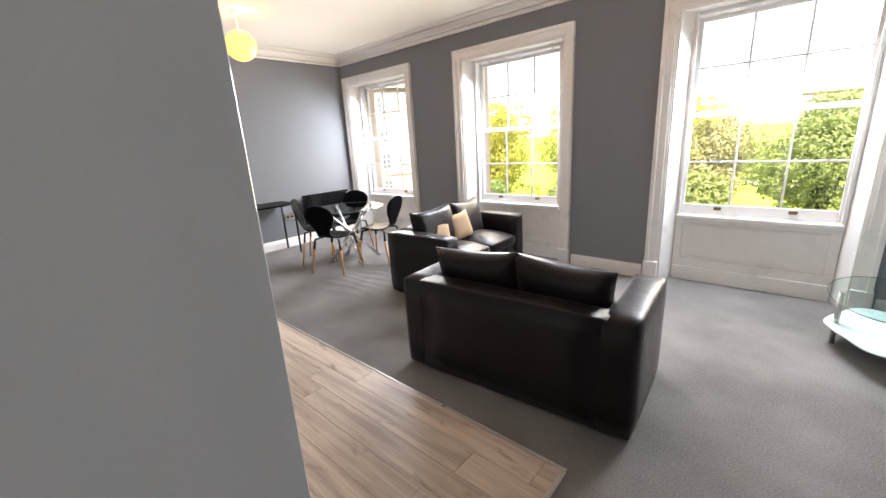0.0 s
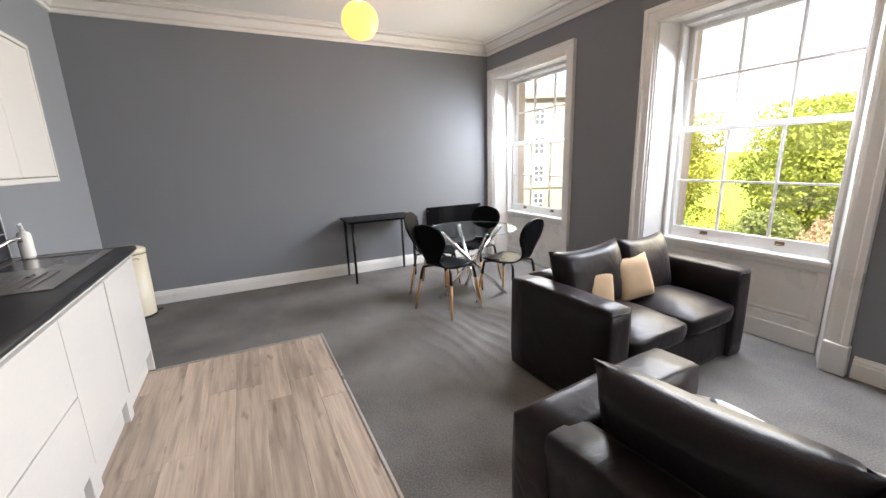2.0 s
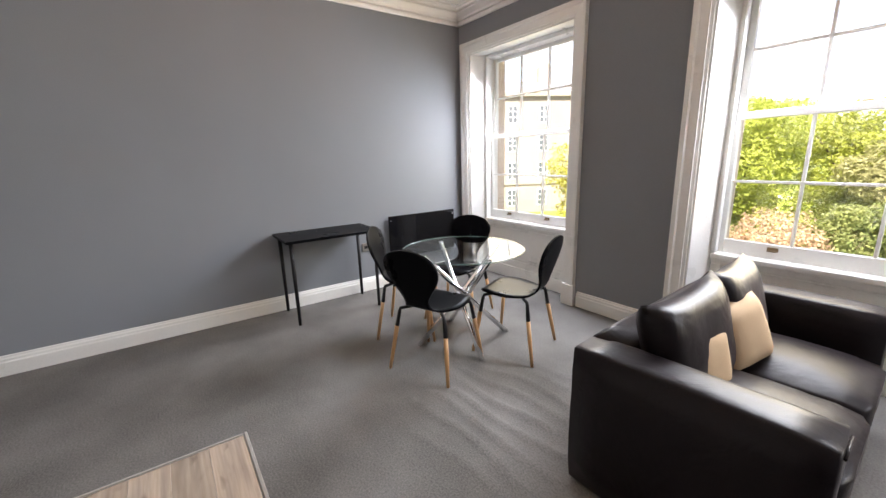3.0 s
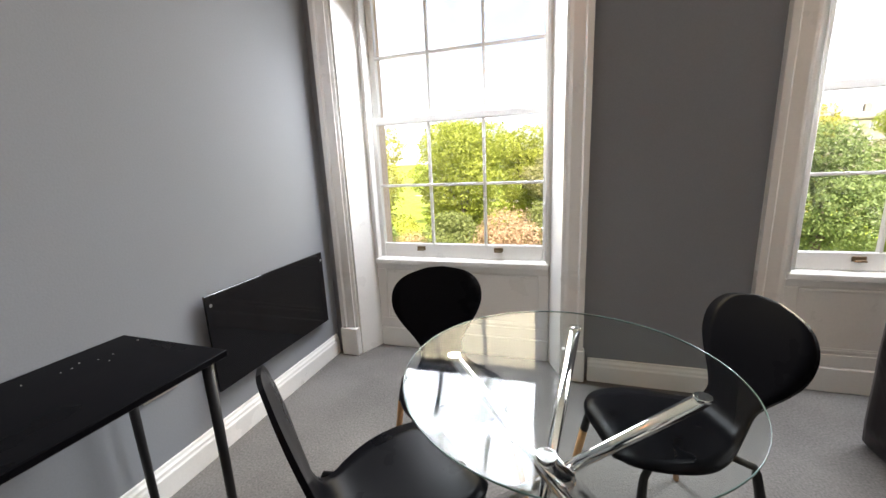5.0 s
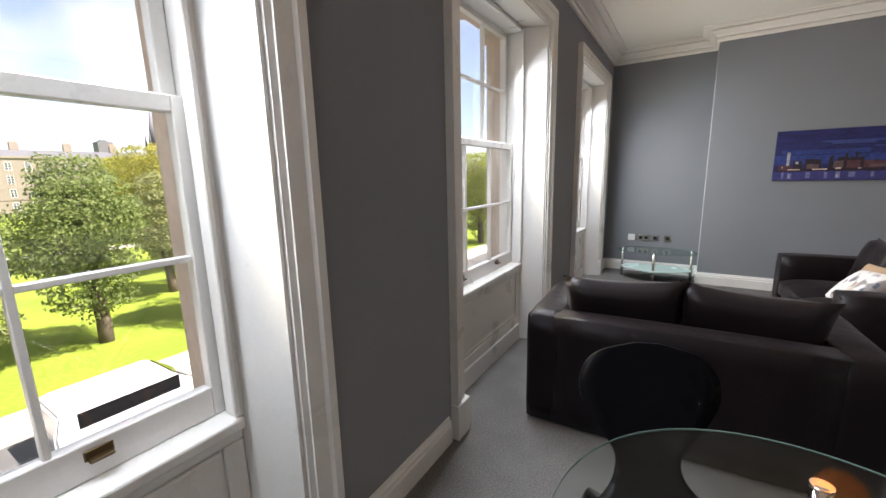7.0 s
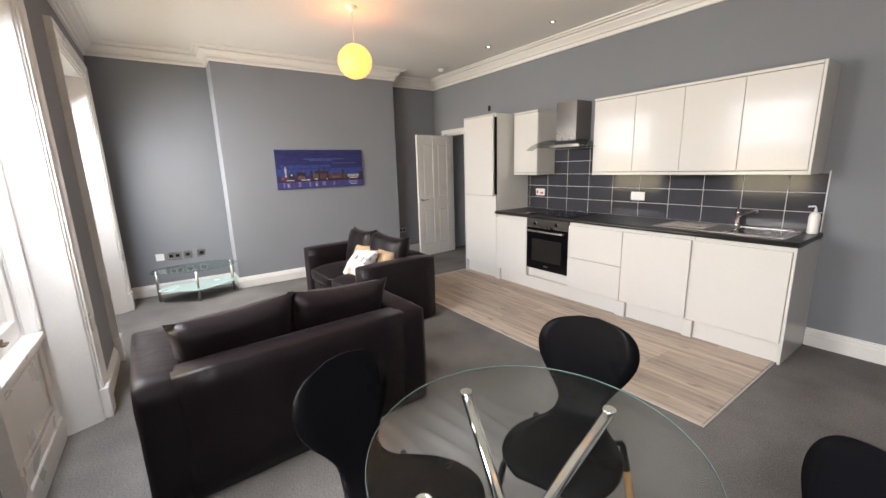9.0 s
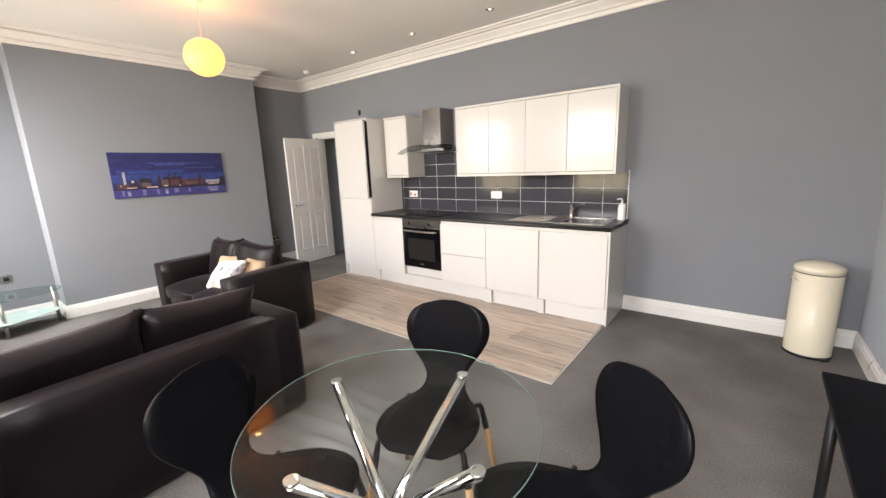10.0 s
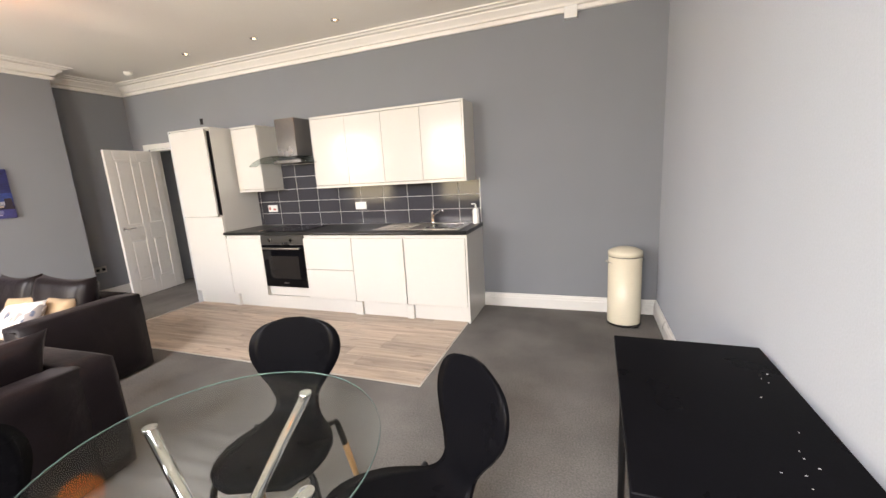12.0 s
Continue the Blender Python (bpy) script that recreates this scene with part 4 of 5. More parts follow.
part("lid_band", lathe(B(), [(0.1485, 0.6065), (0.1505, 0.6065), (0.1505, 0.6115), (0.1485, 0.6115), (0.1485, 0.6065)], 40), M_BLACKMETAL, lid)
for s in (-1, 1):
    part("handle", tube(B(), [(s * 0.148, -0.035, 0.55), (s * 0.18, -0.032, 0.57), (s * 0.198, 0, 0.585), (s * 0.18, 0.032, 0.57), (s * 0.148, 0.035, 0.55)], 0.004, 8), M_CHROME, binn)
part("pedal", box(B(), -0.03, 0.15, 0.012, 0.03, 0.20, 0.022, 0.004), M_BLACKMETAL, binn)

# ---- east wall ----
art = thing("canvas_painting", pose(6.4995, 2.198, 1.245, 0, 0, 90), "blue night skyline painted on canvas, city lights over water", "painting")
AW, AH = 1.225, 0.52


def strokes(name, blocks, y, col, vary=0.5):
    """Paint laid on the canvas: rectangles (u0, u1, z0, z1), u from the viewer's left edge to the right, with ragged sides."""
    paint = mat(name + "_paint", col, 0.55, vary=vary, scale=22, grain=70, bump=0.2)
    r = random.Random(len(name) * 7)
    for u0, u1, z0, z1 in blocks:
        bm = B()
        n = max(1, int((u1 - u0) / 0.03))
        rows = []
        for k in range(n + 1):
            x = AW * (0.5 - u0 - (u1 - u0) * k / n)
            low, top = z0 + r.uniform(0, 0.1) * (z1 - z0), z1 - r.uniform(0, 0.12) * (z1 - z0)
            rows.append([bm.verts.new(c) for c in ((x, y, low), (x, y + 0.0008, low), (x, y + 0.0008, top), (x, y, top))])
        for p, q in zip(rows, rows[1:]):
            for i in range(4):
                bm.faces.new((p[i], p[(i + 1) % 4], q[(i + 1) % 4], q[i]))
        bm.faces.new(rows[0][::-1])
        bm.faces.new(rows[-1])
        bmesh.ops.recalc_face_normals(bm, faces=bm.faces[:])
        part(name, bm, paint, art)


part("canvas", box(B(), -AW / 2, 0.0, 0, AW / 2, 0.02, AH, 0.002), mat("night_sky_paint", (0.015, 0.019, 0.10), 0.5, vary=0.6, scale=4, grain=26, bump=0.15, stretch=(1, 1, 4)), art)
strokes("dusk_band", [(0.0, 1.0, 0.17, 0.27), (0.05, 0.6, 0.27, 0.32)], 0.0203, (0.022, 0.045, 0.19))
strokes("cloud_streak", [(0.30, 0.78, 0.385, 0.405), (0.36, 0.62, 0.365, 0.387), (0.62, 0.92, 0.33, 0.345)], 0.0206, (0.04, 0.058, 0.2), 0.3)
strokes("river", [(0.0, 1.0, 0.0, 0.10)], 0.0209, (0.04, 0.04, 0.17), 0.4)
strokes("far_bank", [(0.02, 1.0, 0.095, 0.125)], 0.0212, (0.02, 0.012, 0.02))
strokes("dark_building", [(0.13, 0.19, 0.11, 0.21), (0.21, 0.31, 0.11, 0.225), (0.36, 0.385, 0.11, 0.25), (0.41, 0.57, 0.12, 0.24), (0.455, 0.47, 0.22, 0.275), (0.515, 0.53, 0.22, 0.28), (0.735, 0.76, 0.12, 0.25), (0.94, 0.99, 0.12, 0.22)], 0.0215, (0.022, 0.015, 0.024))
strokes("brick_building", [(0.03, 0.12, 0.105, 0.165), (0.47, 0.55, 0.12, 0.205), (0.57, 0.735, 0.12, 0.20), (0.745, 0.79, 0.12, 0.19)], 0.0218, (0.085, 0.032, 0.042))
strokes("warm_building", [(0.22, 0.30, 0.12, 0.17), (0.39, 0.45, 0.12, 0.20), (0.60, 0.70, 0.13, 0.16)], 0.0221, (0.11, 0.07, 0.065))
strokes("pale_building", [(0.085, 0.105, 0.15, 0.30), (0.145, 0.165, 0.17, 0.20), (0.80, 0.94, 0.135, 0.18), (0.055, 0.065, 0.13, 0.15)], 0.0224, (0.33, 0.32, 0.36))
strokes("city_light", [(0.10, 0.18, 0.108, 0.12), (0.26, 0.355, 0.108, 0.122), (0.405, 0.44, 0.115, 0.13), (0.54, 0.56, 0.115, 0.125), (0.82, 0.93, 0.118, 0.133)], 0.0227, (0.55, 0.42, 0.34), 0.3)
strokes("reflection", [(0.06, 0.075, 0.02, 0.09), (0.10, 0.13, 0.01, 0.08), (0.22, 0.25, 0.02, 0.09), (0.34, 0.36, 0.02, 0.09), (0.41, 0.44, 0.02, 0.09), (0.49, 0.53, 0.03, 0.09), (0.62, 0.64, 0.03, 0.09), (0.81, 0.92, 0.05, 0.09)], 0.0224, (0.15, 0.15, 0.30), 0.4)
strokes("bright_reflection", [(0.83, 0.91, 0.03, 0.045), (0.105, 0.12, 0.03, 0.06), (0.415, 0.43, 0.03, 0.06)], 0.0228, (0.36, 0.33, 0.42), 0.3)

for k, (y, w, mm, hs) in enumerate(((4.21, 0.086, M_WHITEPLASTIC, ()), (4.06, 0.146, M_STEEL, ((-0.035, 0, 0.02, 0.018), (0.035, 0, 0.02, 0.018))),
                                    (3.915, 0.086, M_STEEL, ((0, 0, 0.022, 0.02),)), (3.765, 0.086, M_STEEL, ((0, 0, 0.022, 0.02),)))):
    wall_plate("socket", pose(6.879, y, 0.475, 0, 0, 90), w, 0.086, mm, "white wall plate above the television stand" if k == 0 else "brushed steel socket plate above the television stand", "socket", hs)
wall_plate("socket", pose(6.879, 0.74, 0.42, 0, 0, 90), 0.146, 0.086, M_STEEL, "steel double socket on the alcove wall", "socket", ((-0.035, 0, 0.02, 0.018), (0.035, 0, 0.02, 0.018)))

tv = thing("television_stand", pose(6.46, 3.87, 0), "oval glass television stand with a frosted lower shelf", "television stand")


def oval(bm, a, b, z0, z1, cut, n=48):
    pts = []
    for i in range(n):
        t = 2 * math.pi * i / n
        pts.append((min(cut, a * math.cos(t)), b * math.sin(t)))
    return prism(bm, pts, z0, z1)


def lobed(bm, z0, z1, n=72):
    """Lower shelf: an oval that swells round each leg, cut straight at the back."""
    pts = []
    for i in range(n):
        t = 2 * math.pi * i / n
        swell = 1 + 0.10 * math.exp(-((math.pi - t) / 0.22) ** 2) - 0.10 * (math.exp(-((math.pi - 0.75 - t) / 0.35) ** 2) + math.exp(-((math.pi + 0.75 - t) / 0.35) ** 2))
        pts.append((min(0.19, 0.235 * swell * math.cos(t)), 0.40 * swell * math.sin(t)))
    return prism(bm, pts, z0, z1)


M_TVGLASS = glass("pale_green_glass", (0.90, 0.965, 0.95), 0.0, 0.03)
part("top_shelf", oval(B(), 0.27, 0.45, 0.372, 0.380, 0.22), M_TVGLASS, tv, "clear glass top")
part("top_rim", lathe(B(), [(0.4505, 0.373), (0.4515, 0.3745), (0.4515, 0.3775), (0.4505, 0.379), (0.4505, 0.373)], 64), M_GLASSEDGE, tv, "green polished glass edge").matrix_basis = Matrix.Diagonal((0.6, 1.0, 1.0, 1.0))
part("lower_shelf", lobed(B(), 0.145, 0.153), M_FROST, tv, "frosted glass lower shelf")
for x, y in ((-0.195, 0.01), (0.07, -0.39), (0.09, 0.40)):
    part("leg", tube(B(), [(x, y, 0), (x, y, 0.3715)], 0.016, 14), M_STEEL, tv)
    part("leg_cap", tube(B(), [(x, y, 0.3805), (x, y, 0.386)], 0.018, 14), M_CHROME, tv)


# ---- lights and ceiling fittings ----
def globe(x, y, z, r=0.155):
    g = thing("pendant_lamp", pose(x, y, z), "round amber globe pendant lamp, lit", "lamp", "pendant lamps")
    part("shade", lathe(B(), [(0.0, -r)] + [(r * math.cos(radians(a)), r * 0.97 * math.sin(radians(a))) for a in range(-80, 81, 10)] + [(0.0, r)], 40), M_LAMP, g, "glowing amber globe")
    part("cord", tube(B(), [(0, 0, r * 0.95), (0, 0, CEIL - z - 0.03)], 0.0025, 8), M_CREAM, g)
    part("ceiling_rose", lathe(B(), [(0.0, CEIL - z - 0.04), (0.02, CEIL - z - 0.04), (0.045, CEIL - z - 0.012), (0.05, CEIL - z - 0.0005), (0.0, CEIL - z - 0.0005)], 24), M_WHITEPLASTIC, g)
    return g


globe(1.338, 2.391, 2.585)
globe(4.563, 2.439, 2.46)
# Point lamp added just above each closed shade; throws the amber glow on the ceiling.
for x, y, z in ((1.338, 2.391, 2.585), (4.563, 2.439, 2.46)):
    bulb = new("added_globe_lamp", bpy.data.lights.new("added_globe_lamp", "POINT"))
    bulb.data.energy, bulb.data.color, bulb.data.shadow_soft_size = 0.6, (1.0, 0.40, 0.11), 0.03
    bulb.matrix_world = pose(x + 0.04, y, z + 0.2)
for x in (1.88, 2.868, 3.86, 4.848):
    d = thing("downlight", pose(x, 0.535, CEIL), "small recessed ceiling spotlight, lit", "light", "kitchen downlights")
    part("bezel", lathe(B(), [(0.026, -0.001), (0.026, -0.006), (0.036, -0.009), (0.042, -0.006), (0.042, -0.001), (0.026, -0.001)], 28), M_CHROME, d)
    part("throat", lathe(B(), [(0.0, -0.0035), (0.0255, -0.0035), (0.0255, -0.0015), (0.0, -0.0015)], 24), M_BLACKMETAL, d)
    part("bulb", lathe(B(), [(0.0, -0.0075), (0.010, -0.007), (0.0145, -0.0055), (0.0145, -0.0037), (0.0, -0.0037)], 20), M_SPOT, d)
sm = thing("smoke_alarm", pose(6.05, 0.40, CEIL - 0.045), "white round smoke alarm on the ceiling", "smoke alarm")
part("body", lathe(B(), [(0.0, 0.0), (0.03, 0.0), (0.045, 0.012), (0.05, 0.03), (0.05, 0.0445), (0.0, 0.0445)], 28), M_WHITEPLASTIC, sm)
vent = thing("air_vent", pose(0.775, 0.001, 2.715), "small white slatted air vent below the cornice", "vent")
part("backing", box(B(), -0.055, 0, 0, 0.055, 0.05, 0.10, 0.003), M_WHITEPLASTIC, vent)
for k in range(6):
    part("slat", box(B(), -0.045, 0.0505, 0.012 + k * 0.014, 0.045, 0.056, 0.019 + k * 0.014), M_WHITEPLASTIC, vent)

# ---- outside ----
GZ = -6.0
M_GRASS = mat("lawn", (0.17, 0.225, 0.03), 0.9, vary=0.35, scale=0.25, grain=5, bump=0.6, spec=0.1)
M_SOIL = mat("bare_soil", (0.26, 0.19, 0.13), 0.95, vary=0.3, scale=0.5, grain=6, bump=0.6, spec=0.1)
M_ASPHALT = mat("asphalt", (0.09, 0.09, 0.092), 0.85, vary=0.2, scale=0.4, grain=20, bump=0.3)
M_PAVE = mat("pale_path", (0.42, 0.38, 0.33), 0.9, vary=0.15, scale=0.6, grain=8, bump=0.3)
tagged(part("ground", box(B(), -1500, 5.2, GZ - 2, 1500, 2500, GZ), M_GRASS), "bright green park lawn", "ground", kind="structure")
tagged(part("pavement", box(B(), -120, 5.15, GZ + 0.002, 160, 9.0, GZ + 0.14, 0.01), M_PAVE), "pale stone pavement along the house", "pavement", kind="structure")
tagged(part("road", box(B(), -120, 9.0, GZ - 0.01, 160, 19.6, GZ + 0.02), M_ASPHALT), "grey asphalt road", "road", kind="structure")
tagged(part("kerb", box(B(), -120, 19.6, GZ - 0.01, 160, 21.6, GZ + 0.13, 0.01), M_PAVE), "pale pavement at the park edge", "pavement", kind="structure")
tagged(part("soil_bed", box(B(), -60, 21.61, GZ - 0.01, 2.0, 27, GZ + 0.05), M_SOIL), "reddish bare soil under the shrubs", "soil", kind="structure")
tagged(part("park_path", prism(B(), [(6, 60), (60, 52), (60, 54.5), (6, 63.5), (-30, 90), (-33, 88)], GZ - 0.01, GZ + 0.03), M_PAVE), "pale path across the park", "path", kind="structure")


def leaf_material(name, a, b):
    m = bpy.data.materials.new(name)
    m.use_nodes = True
    nt = m.node_tree
    p = nt.nodes["Principled BSDF"]
    g = nt.nodes.new("ShaderNodeNewGeometry")
    info = nt.nodes.new("ShaderNodeObjectInfo")
    c = ramp(nt, g.outputs["Random Per Island"], ((0.0, a), (1.0, b)))
    hsv = nt.nodes.new("ShaderNodeHueSaturation")
    mr = nt.nodes.new("ShaderNodeMapRange")
    mr.inputs[3].default_value, mr.inputs[4].default_value = 0.47, 0.515
    nt.links.new(info.outputs["Random"], mr.inputs[0])
    nt.links.new(mr.outputs[0], hsv.inputs["Hue"])
    nt.links.new(c, hsv.inputs["Color"])
    nt.links.new(hsv.outputs[0], p.inputs["Base Color"])
    p.inputs["Roughness"].default_value = 0.55
    p.inputs["Specular IOR Level"].default_value = 0.3
    tl = nt.nodes.new("ShaderNodeBsdfTranslucent")
    nt.links.new(hsv.outputs[0], tl.inputs[0])
    mx = nt.nodes.new("ShaderNodeMixShader")
    mx.inputs[0].default_value = 0.5
    nt.links.new(p.outputs[0], mx.inputs[1])
    nt.links.new(tl.outputs[0], mx.inputs[2])
    nt.links.new(mx.outputs[0], nt.nodes["Material Output"].inputs[0])
    return m


M_LEAF = leaf_material("lime_leaves", (0.19, 0.225, 0.03), (0.34, 0.37, 0.06))
M_LEAF2 = leaf_material("dark_leaves", (0.10, 0.15, 0.04), (0.21, 0.265, 0.085))
M_LEAF3 = leaf_material("olive_leaves", (0.19, 0.215, 0.08), (0.31, 0.33, 0.15))
M_LEAF4 = leaf_material("russet_leaves", (0.34, 0.24, 0.14), (0.46, 0.35, 0.21))
M_BARK = mat("bark", (0.10, 0.075, 0.055), 0.9, vary=0.3, scale=3, grain=14, bump=0.8)


def foliage(seed, blobs, count, size):
    """A crown of separate leaf sprays, scattered through a cluster of lobes, densest at their skins."""
    r = np.random.default_rng(seed)
    w = np.array([b[3] ** 2 for b in blobs])
    which = r.choice(len(blobs), count, p=w / w.sum())
    c = np.array([b[:3] for b in blobs])[which]
    rad = np.array([b[3] for b in blobs])[which]
    d = r.normal(size=(count, 3))
    d /= np.linalg.norm(d, axis=1)[:, None]
    lump = 1 + 0.16 * np.sin(d[:, 0] * 7 + which) * np.sin(d[:, 1] * 6 + 2 * which) + 0.1 * np.sin(d[:, 2] * 11)
    pos = c + d * (rad * lump * r.uniform(0.55, 1.03, count) ** 0.5)[:, None] * np.array([1, 1, 0.85])
    nrm = d * 0.7 + r.normal(size=(count, 3)) * 0.6 + np.array([0, 0, 0.35])
    nrm /= np.linalg.norm(nrm, axis=1)[:, None]
    t = np.cross(nrm, r.normal(size=(count, 3)))
    t /= np.linalg.norm(t, axis=1)[:, None]
    u = np.cross(nrm, t)
    s = (size * r.uniform(0.55, 1.25, count))[:, None]
    corners = [pos + t * s, pos + u * s * 0.5 + nrm * s * 0.12, pos - t * s * 0.9, pos - u * s * 0.5 + nrm * s * 0.12]
    verts = np.stack(corners, 1).reshape(-1, 3)
    faces = [(4 * i, 4 * i + 1, 4 * i + 2, 4 * i + 3) for i in range(count)]
    me = bpy.data.meshes.new("crown")
    me.from_pydata(verts.tolist(), [], faces)
    return me


def tree(seed, m, height, width, material, label, count=9000, size=0.2, low=0.25, group="park trees"):
    t = thing("tree", m, label, "tree", group)
    r = random.Random(seed)
    tb = B()
    top = height * 0.7
    tube(tb, [(0, 0, -0.3), (0.03, 0.02, height * 0.12), (r.uniform(-0.2, 0.2), r.uniform(-0.2, 0.2), height * 0.4), (r.uniform(-0.3, 0.3), r.uniform(-0.3, 0.3), top)],
         [0.05 * height * 0.7, 0.033 * height, 0.022 * height, 0.006 * height], 10)
    part("trunk", tb, M_BARK, t)
    blobs = []
    for k in range(11):
        a = r.uniform(0, 2 * math.pi)
        q = r.uniform(0.1, 1.0)
        z = height * (low + (0.86 - low) * r.random())
        rr = width * 0.5 * (1 - 0.55 * abs(z / height - 0.55)) * q * 0.75
        b = (rr * math.cos(a), rr * math.sin(a), z, width * r.uniform(0.15, 0.27))
        blobs.append(b)
        if k < 7:
            part("limb", tube(B(), [(0, 0, height * 0.3 + 0.02 * k), (b[0] * 0.5, b[1] * 0.5, b[2] * 0.8), (b[0], b[1], b[2])], [0.012 * height, 0.008 * height, 0.003 * height], 6), M_BARK, t)
    blobs.append((0, 0, height * 0.84, width * 0.2))
    blobs.append((0, 0, height * 0.55, width * 0.32))
    cr = new("crown", foliage(seed, blobs, count, size))
    cr.data.materials.append(material)
    cr.parent = t
    return t


def at(x, y, turn=0.0, z=GZ):
    return pose(x, y, z, 0, 0, turn)


T1 = tree(1, at(-6, 31), 10.4, 9.6, M_LEAF, "leafy lime-green park tree in full sun", 30000, 0.115, 0.12)
T2 = tree(2, at(1.4, 36), 9.4, 7.0, M_LEAF3, "grey-green broad park tree", 24000, 0.11, 0.1)
T3 = tree(3, at(7.2, 26.5), 8.9, 6.8, M_LEAF2, "round dark-leaved tree on the lawn", 22000, 0.095, 0.32)
T4 = tree(4, at(1.9, 24.0), 5.4, 4.6, M_LEAF2, "dense dark green shrub tree in the soil bed", 15000, 0.10, 0.05)
T5 = tree(5, at(-1.9, 23.7), 4.0, 6.2, M_LEAF4, "russet shrub in the bed", 18000, 0.085, 0.04)
for k, (src, x, y, turn, sc) in enumerate(((T1, -13, 28, 40, 1.0), (T1, -9, 43, 95, 1.1), (T1, -2, 40, 150, 1.0), (T1, -14, 58, 210, 1.25), (T1, 23, 62, 260, 1.05),
                                           (T1, 17, 40, 300, 1.02), (T1, 24, 34, 20, 0.95), (T1, 31, 26, 70, 1.0), (T1, 42, 34, 120, 1.1), (T1, 54, 26, 170, 1.05),
                                           (T2, -9, 52, 60, 1.15), (T2, 13, 33, 120, 0.9), (T2, 20, 28, 200, 1.0), (T2, 36, 46, 80, 1.2), (T1, 26, 75, 33, 1.1),
                                           (T1, -16, 70, 77, 1.2), (T1, 44, 70, 111, 1.2), (T1, 70, 50, 51, 1.2), (T1, 60, 90, 14, 1.2), (T2, -9, 85, 31, 1.15),
                                           (T1, -44, 62, 64, 1.2), (T1, 90, 70, 164, 1.3), (T3, 12.5, 24.5, 140, 0.95), (T3, 27, 24, 100, 1.0), (T4, -5, 24, 100, 0.85),
                                           (T4, -9.5, 23, 210, 0.9), (T5, -6.8, 23.0, 130, 0.75), (T4, 0.1, 27, 320, 0.9), (T1, 39, 22.5, 290, 0.95), (T1, 64, 24, 10, 1.0), (T1, 28, 31, 15, 1.0), (T1, 21, 26.5, 75, 0.85), (T1, 36, 30, 133, 1.0), (T1, 46, 42, 200, 1.1))):
    c = copy_thing(src, at(x, y, turn) @ Matrix.Scale(sc, 4))
    if sc != 1:
        c.matrix_basis = at(x, y, turn) @ Matrix.Scale(sc, 4)


def terrace(name, m, length, storeys, bays, label, material, depth=9.0, chimneys=6):
    """A stone terrace, local x along its front, facing -y."""
    t = thing(name, m, label, "building")
    h = storeys * 3.4 + 0.6
    wall = part("wall", box(B(), 0, 0, 0, length, depth, h), material, t)
    part("parapet", box(B(), -0.2, -0.35, h, length + 0.2, depth + 0.2, h + 0.5), material, t)
    part("string_course", box(B(), -0.1, -0.14, 3.6, length + 0.1, -0.001, 3.9), material, t)
    rf = B()
    v = [rf.verts.new(p) for p in ((0, 0.5, h + 0.5), (length, 0.5, h + 0.5), (length, depth, h + 0.5), (0, depth, h + 0.5), (0, depth / 2, h + 2.4), (length, depth / 2, h + 2.4))]
    for q in ((0, 1, 5, 4), (2, 3, 4, 5), (1, 2, 5), (3, 0, 4), (3, 2, 1, 0)):
        rf.faces.new([v[i] for i in q])
    part("roof", rf, M_SLATE, t)
    for k in range(chimneys):
        x = length * (k + 0.5) / chimneys
        cs = part("chimney", box(B(), x - 0.9, depth / 2 - 0.5, h + 1.6, x + 0.9, depth / 2 + 0.5, h + 4.2, 0.05), material, t)
        for j in range(4):
            part("chimney_pot", tube(B(), [(x - 0.6 + j * 0.4, depth / 2, h + 4.2), (x - 0.6 + j * 0.4, depth / 2, h + 4.9)], [0.14, 0.11], 8), M_POT, cs)
    for s in range(storeys):
        for b in range(bays):
            x = length * (b + 0.5) / bays
            z = 0.9 + s * 3.4
            w = part("window", box(B(), x - 0.62, -0.06, z, x + 0.62, 0.02, z + 2.1), M_TRIM, t)
            for sx in (-1, 1):
                for q in range(3):
                    part("pane", box(B(), x + min(sx * 0.04, sx * 0.55), -0.075, z + 0.08 + q * 0.67, x + max(sx * 0.04, sx * 0.55), -0.061, z + 0.68 + q * 0.67), M_DARKPANE, w)
    return t


M_SLATE = mat("slate_roof", (0.10, 0.10, 0.115), 0.7, vary=0.2, scale=0.5, grain=6, bump=0.3)
M_POT = mat("clay_pot", (0.40, 0.25, 0.16), 0.8, bump=0.2)
M_DARKPANE = mat("far_window_glass", (0.06, 0.07, 0.08), 0.08, vary=0.3, bump=0.0)
M_PALESTONE = mat("pale_sandstone", (0.20, 0.172, 0.142), 0.9, vary=0.12, scale=0.4, grain=5, bump=0.3)
terrace("terraced_houses", at(5, 150), 95, 4, 26, "long pale stone terrace across the park with chimneys", M_PALESTONE, chimneys=9)
terrace("stone_terrace", at(-48, 8, 62), 44, 4, 11, "pale sandstone terrace at the end of the street", M_PALESTONE, chimneys=5)
tower = thing("tower_block", at(85, 260), "grey concrete block far away behind the terrace", "building")
part("wall", box(B(), -3.2, -3.2, 0, 3.2, 3.2, 28), M_SLATE, tower)
part("plant_room", box(B(), -1.5, -1.5, 28, 1.5, 1.5, 29), M_SLATE, tower)
spire = thing("church_spire", at(70.5, 170), "dark slender church spire far away", "spire")
part("tower", box(B(), -2, -2, 0, 2, 2, 20), M_SLATE, spire)
part("spire", tube(B(), [(0, 0, 20), (0, 0, 33.5)], [1.8, 0.1], 8), M_SLATE, spire)
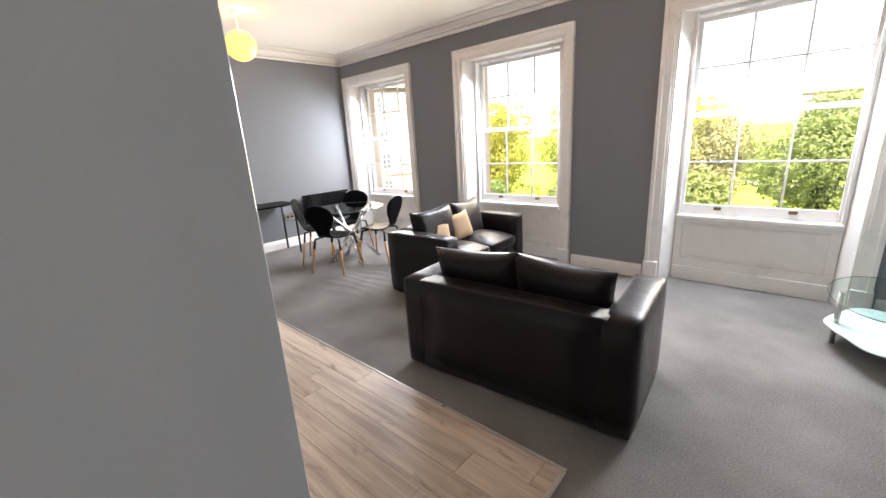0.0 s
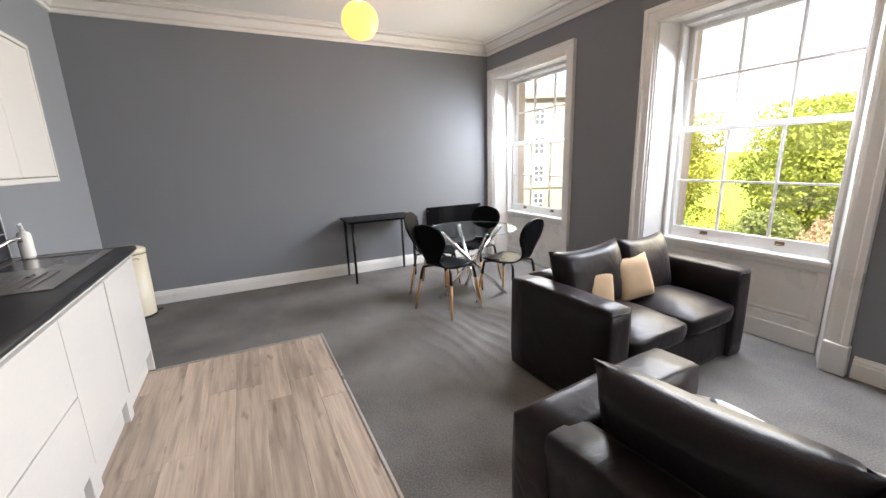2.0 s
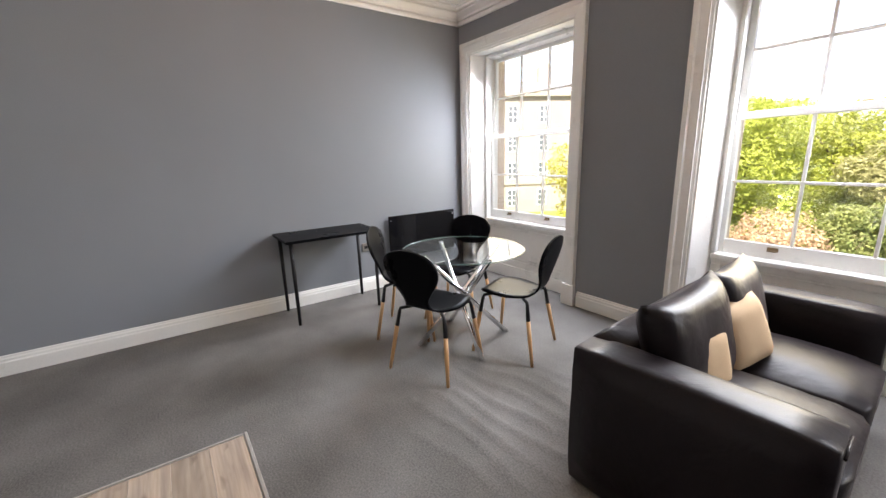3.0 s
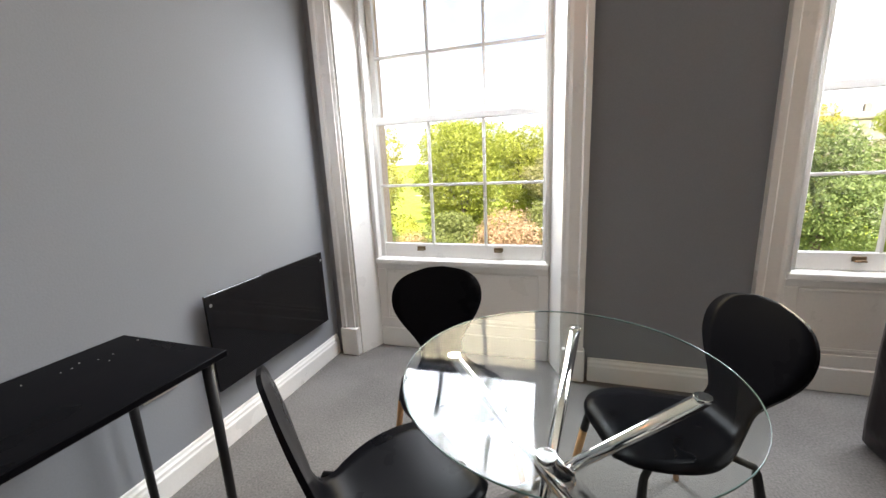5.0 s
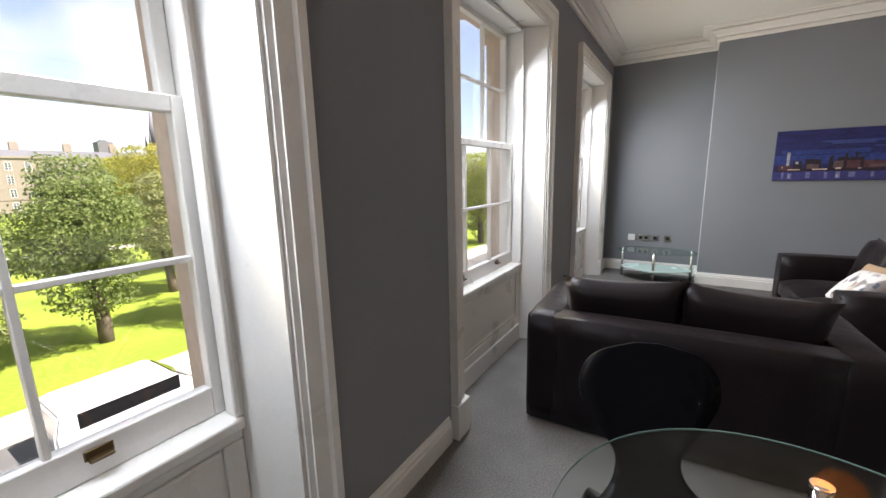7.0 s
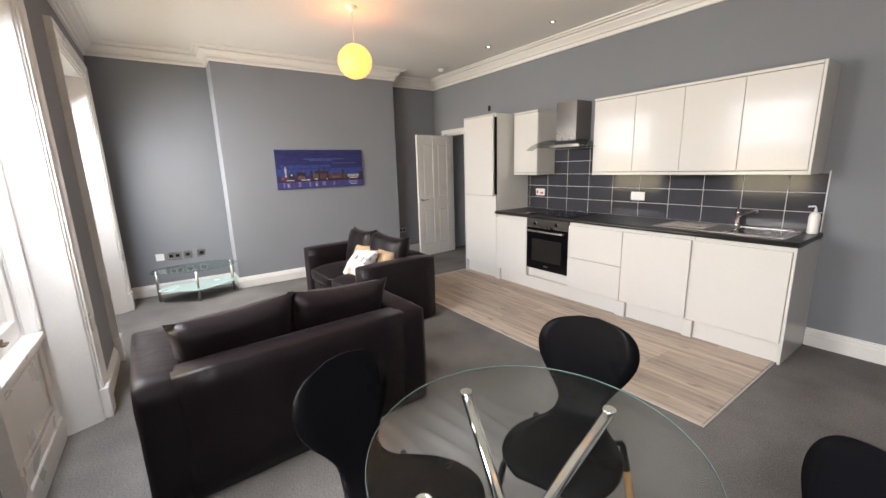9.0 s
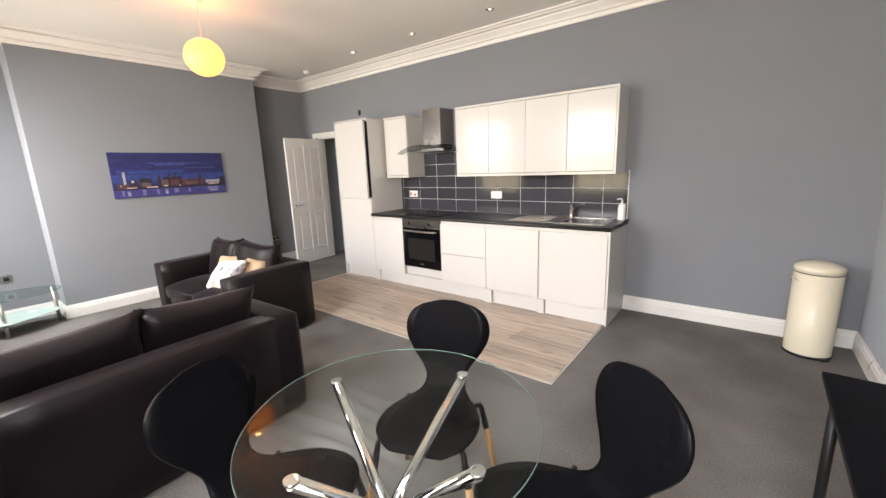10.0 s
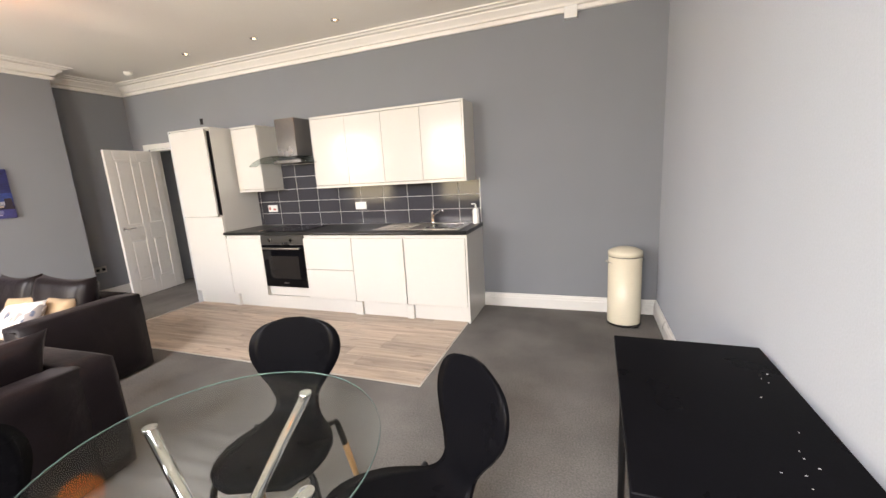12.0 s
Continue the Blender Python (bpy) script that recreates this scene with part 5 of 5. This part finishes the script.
for sx in (-1, 1):
    for sy in (-1, 1):
        part("pinnacle", tube(B(), [(sx * 1.8, sy * 1.8, 19.5), (sx * 1.8, sy * 1.8, 25)], [0.4, 0.05], 6), M_SLATE, spire)


def vehicle(name, m, L, W, H, hood, body_mat, label, category):
    """A parked vehicle, local x along its length."""
    v = thing(name, m, label, category, "parked vehicles")
    side = [(-L / 2, 0.35), (-L / 2, H * 0.62), (-L / 2 + 0.12, H * 0.95), (-L / 2 + 0.3, H), (L / 2 - hood - 0.75, H), (L / 2 - hood, H * 0.62), (L / 2 - 0.1, H * 0.50), (L / 2, H * 0.4), (L / 2, 0.35)]
    bm = prism(B(), side, -W / 2, W / 2)
    for q in bm.verts:
        q.co = Vector((q.co.x, q.co.z, q.co.y))
    bmesh.ops.bevel(bm, geom=list(bm.edges), offset=0.06, segments=2, affect="EDGES")
    part("body", bm, body_mat, v)
    for s in (-1, 1):
        part("side_window", box(B(), -L / 2 + 0.5, s * (W / 2 - 0.01) - 0.012, H * 0.62, L / 2 - hood - 0.55, s * (W / 2 - 0.01) + 0.012, H * 0.9, 0.004), M_BLACKGLASS, v)
        for x in (-L * 0.31, L * 0.32):
            wh = part("wheel", tube(B(), [(x, s * (W / 2 - 0.2), 0.33), (x, s * (W / 2 + 0.005), 0.33)], 0.33, 20), M_BLACKMETAL, v)
            part("rim", tube(B(), [(x, s * (W / 2 + 0.006), 0.33), (x, s * (W / 2 + 0.015), 0.33)], 0.2, 16), M_STEEL, wh)
    a, b = Vector((L / 2 - hood - 0.75, 0, H)), Vector((L / 2 - hood, 0, H * 0.62))
    nrm = Vector((-(b - a).z, 0, (b - a).x)).normalized() * -1
    ws_ = B()
    p = [a.lerp(b, 0.12), a.lerp(b, 0.92)]
    vs = [ws_.verts.new(q + Vector((0, sy * W * 0.42, 0)) + nrm * e) for e in (-0.03, 0.006) for q in p for sy in (-1, 1)]
    for q in ((0, 1, 3, 2), (4, 6, 7, 5), (0, 4, 5, 1), (2, 3, 7, 6), (0, 2, 6, 4), (1, 5, 7, 3)):
        ws_.faces.new([vs[i] for i in q])
    part("windscreen", ws_, M_BLACKGLASS, v)
    return v


M_CARWHITE = mat("white_car_paint", (0.55, 0.56, 0.57), 0.2, bump=0, coat=0.5, vary=0.02)
M_CARBLUE = mat("blue_car_paint", (0.08, 0.18, 0.42), 0.25, bump=0, coat=0.5, vary=0.03)
M_CARGREY = mat("silver_car_paint", (0.40, 0.42, 0.44), 0.25, 0.4, bump=0, coat=0.5, vary=0.03)
RZ = GZ + 0.02
vehicle("parked_car", pose(5.3, 17.6, RZ, 0, 0, 0), 4.4, 1.8, 1.6, 0.9, M_CARWHITE, "white estate car parked along the park kerb", "car")
vehicle("parked_car", pose(11.5, 18.5, RZ, 0, 0, 180), 4.3, 1.75, 1.45, 1.1, M_CARGREY, "silver car parked along the kerb", "car")
vehicle("parked_car", pose(17.5, 18.5, RZ, 0, 0, 180), 4.3, 1.75, 1.45, 1.1, M_CARWHITE, "white car parked along the kerb", "car")
vehicle("parked_car", pose(23.5, 18.5, RZ, 0, 0, 180), 4.3, 1.75, 1.45, 1.1, M_CARBLUE, "blue car parked along the kerb", "car")

# ---- floor and wall pieces ----
laminate = thing("floor_laminate", pose(0, 0, 0), "light oak laminate floor in front of the kitchen units", "laminate", kind="structure")
rnd = random.Random(3)
PW = 0.158
y = LY1 - 0.012
while y > 0.42:
    x = LX0 + 0.012 - rnd.uniform(0.1, 1.1)
    while x < LX1 - 0.012:
        a, b = max(x, LX0 + 0.012), min(x + 1.28, LX1 - 0.012)
        if b - a > 0.03:
            part("plank", box(B(), -(b - a) / 2, -PW / 2 + 0.0005, -0.010, (b - a) / 2, PW / 2 - 0.0005, 0.0, 0.0013), M_OAK, laminate).matrix_basis = pose((a + b) / 2, y - PW / 2, 0.001)
        x += 1.2812
    y -= PW
trimm = thing("trim_threshold", pose(0, 0, 0), "pale metal threshold strip round the laminate", "threshold strip", kind="structure")
part("strip", box(B(), LX0 - 0.006, LY1 - 0.008, 0.0, LX1 + 0.008, LY1 + 0.008, 0.006, 0.002), M_STRIP := mat("pale_strip", (0.50, 0.47, 0.43), 0.3, 0.45, bump=0.05), trimm)
part("strip", box(B(), LX0 - 0.006, 0.59, 0.0, LX0 + 0.008, LY1 - 0.0125, 0.005, 0.002), M_STRIP, trimm)
part("strip", box(B(), LX1 - 0.012, 0.10, 0.0, LX1 + 0.012, LY1 - 0.0125, 0.006, 0.002), M_STRIP, trimm)

tiles = thing("wall_tiles", pose(0, 0, 0), "charcoal gloss wall tiles with white grout", "tiles", kind="structure")
part("grout", box(B(), 1.675, 0.0005, 0.912, 4.648, 0.006, 1.355), M_GROUT, tiles)
part("grout", box(B(), 3.457, 0.0005, 1.3555, 4.208, 0.006, 1.655), M_GROUT, tiles)
part("edge_trim", box(B(), 1.668, 0.0005, 0.912, 1.6745, 0.014, 1.375), M_WHITEPLASTIC, tiles, "white tile edging strip")
for r_ in range(5):
    for c_ in range(11):
        x0, x1 = 1.68 + c_ * 0.3005 - 0.0775, 1.68 + (c_ + 1) * 0.3005 - 0.0775
        z0 = 0.914 + r_ * 0.1485
        lim0, lim1 = (1.676, 4.647) if r_ < 3 else (3.458, 4.207)
        a, b = max(x0 + 0.003, lim0), min(x1 - 0.003, lim1)
        z1 = min(z0 + 0.1435, 1.354 if r_ < 3 else 1.654)
        if b - a < 0.02:
            continue
        part("tile", box(B(), -(b - a) / 2, 0.0065, 0, (b - a) / 2, 0.011, z1 - z0, 0.0015), M_TILE, tiles).matrix_basis = pose((a + b) / 2, 0, z0)
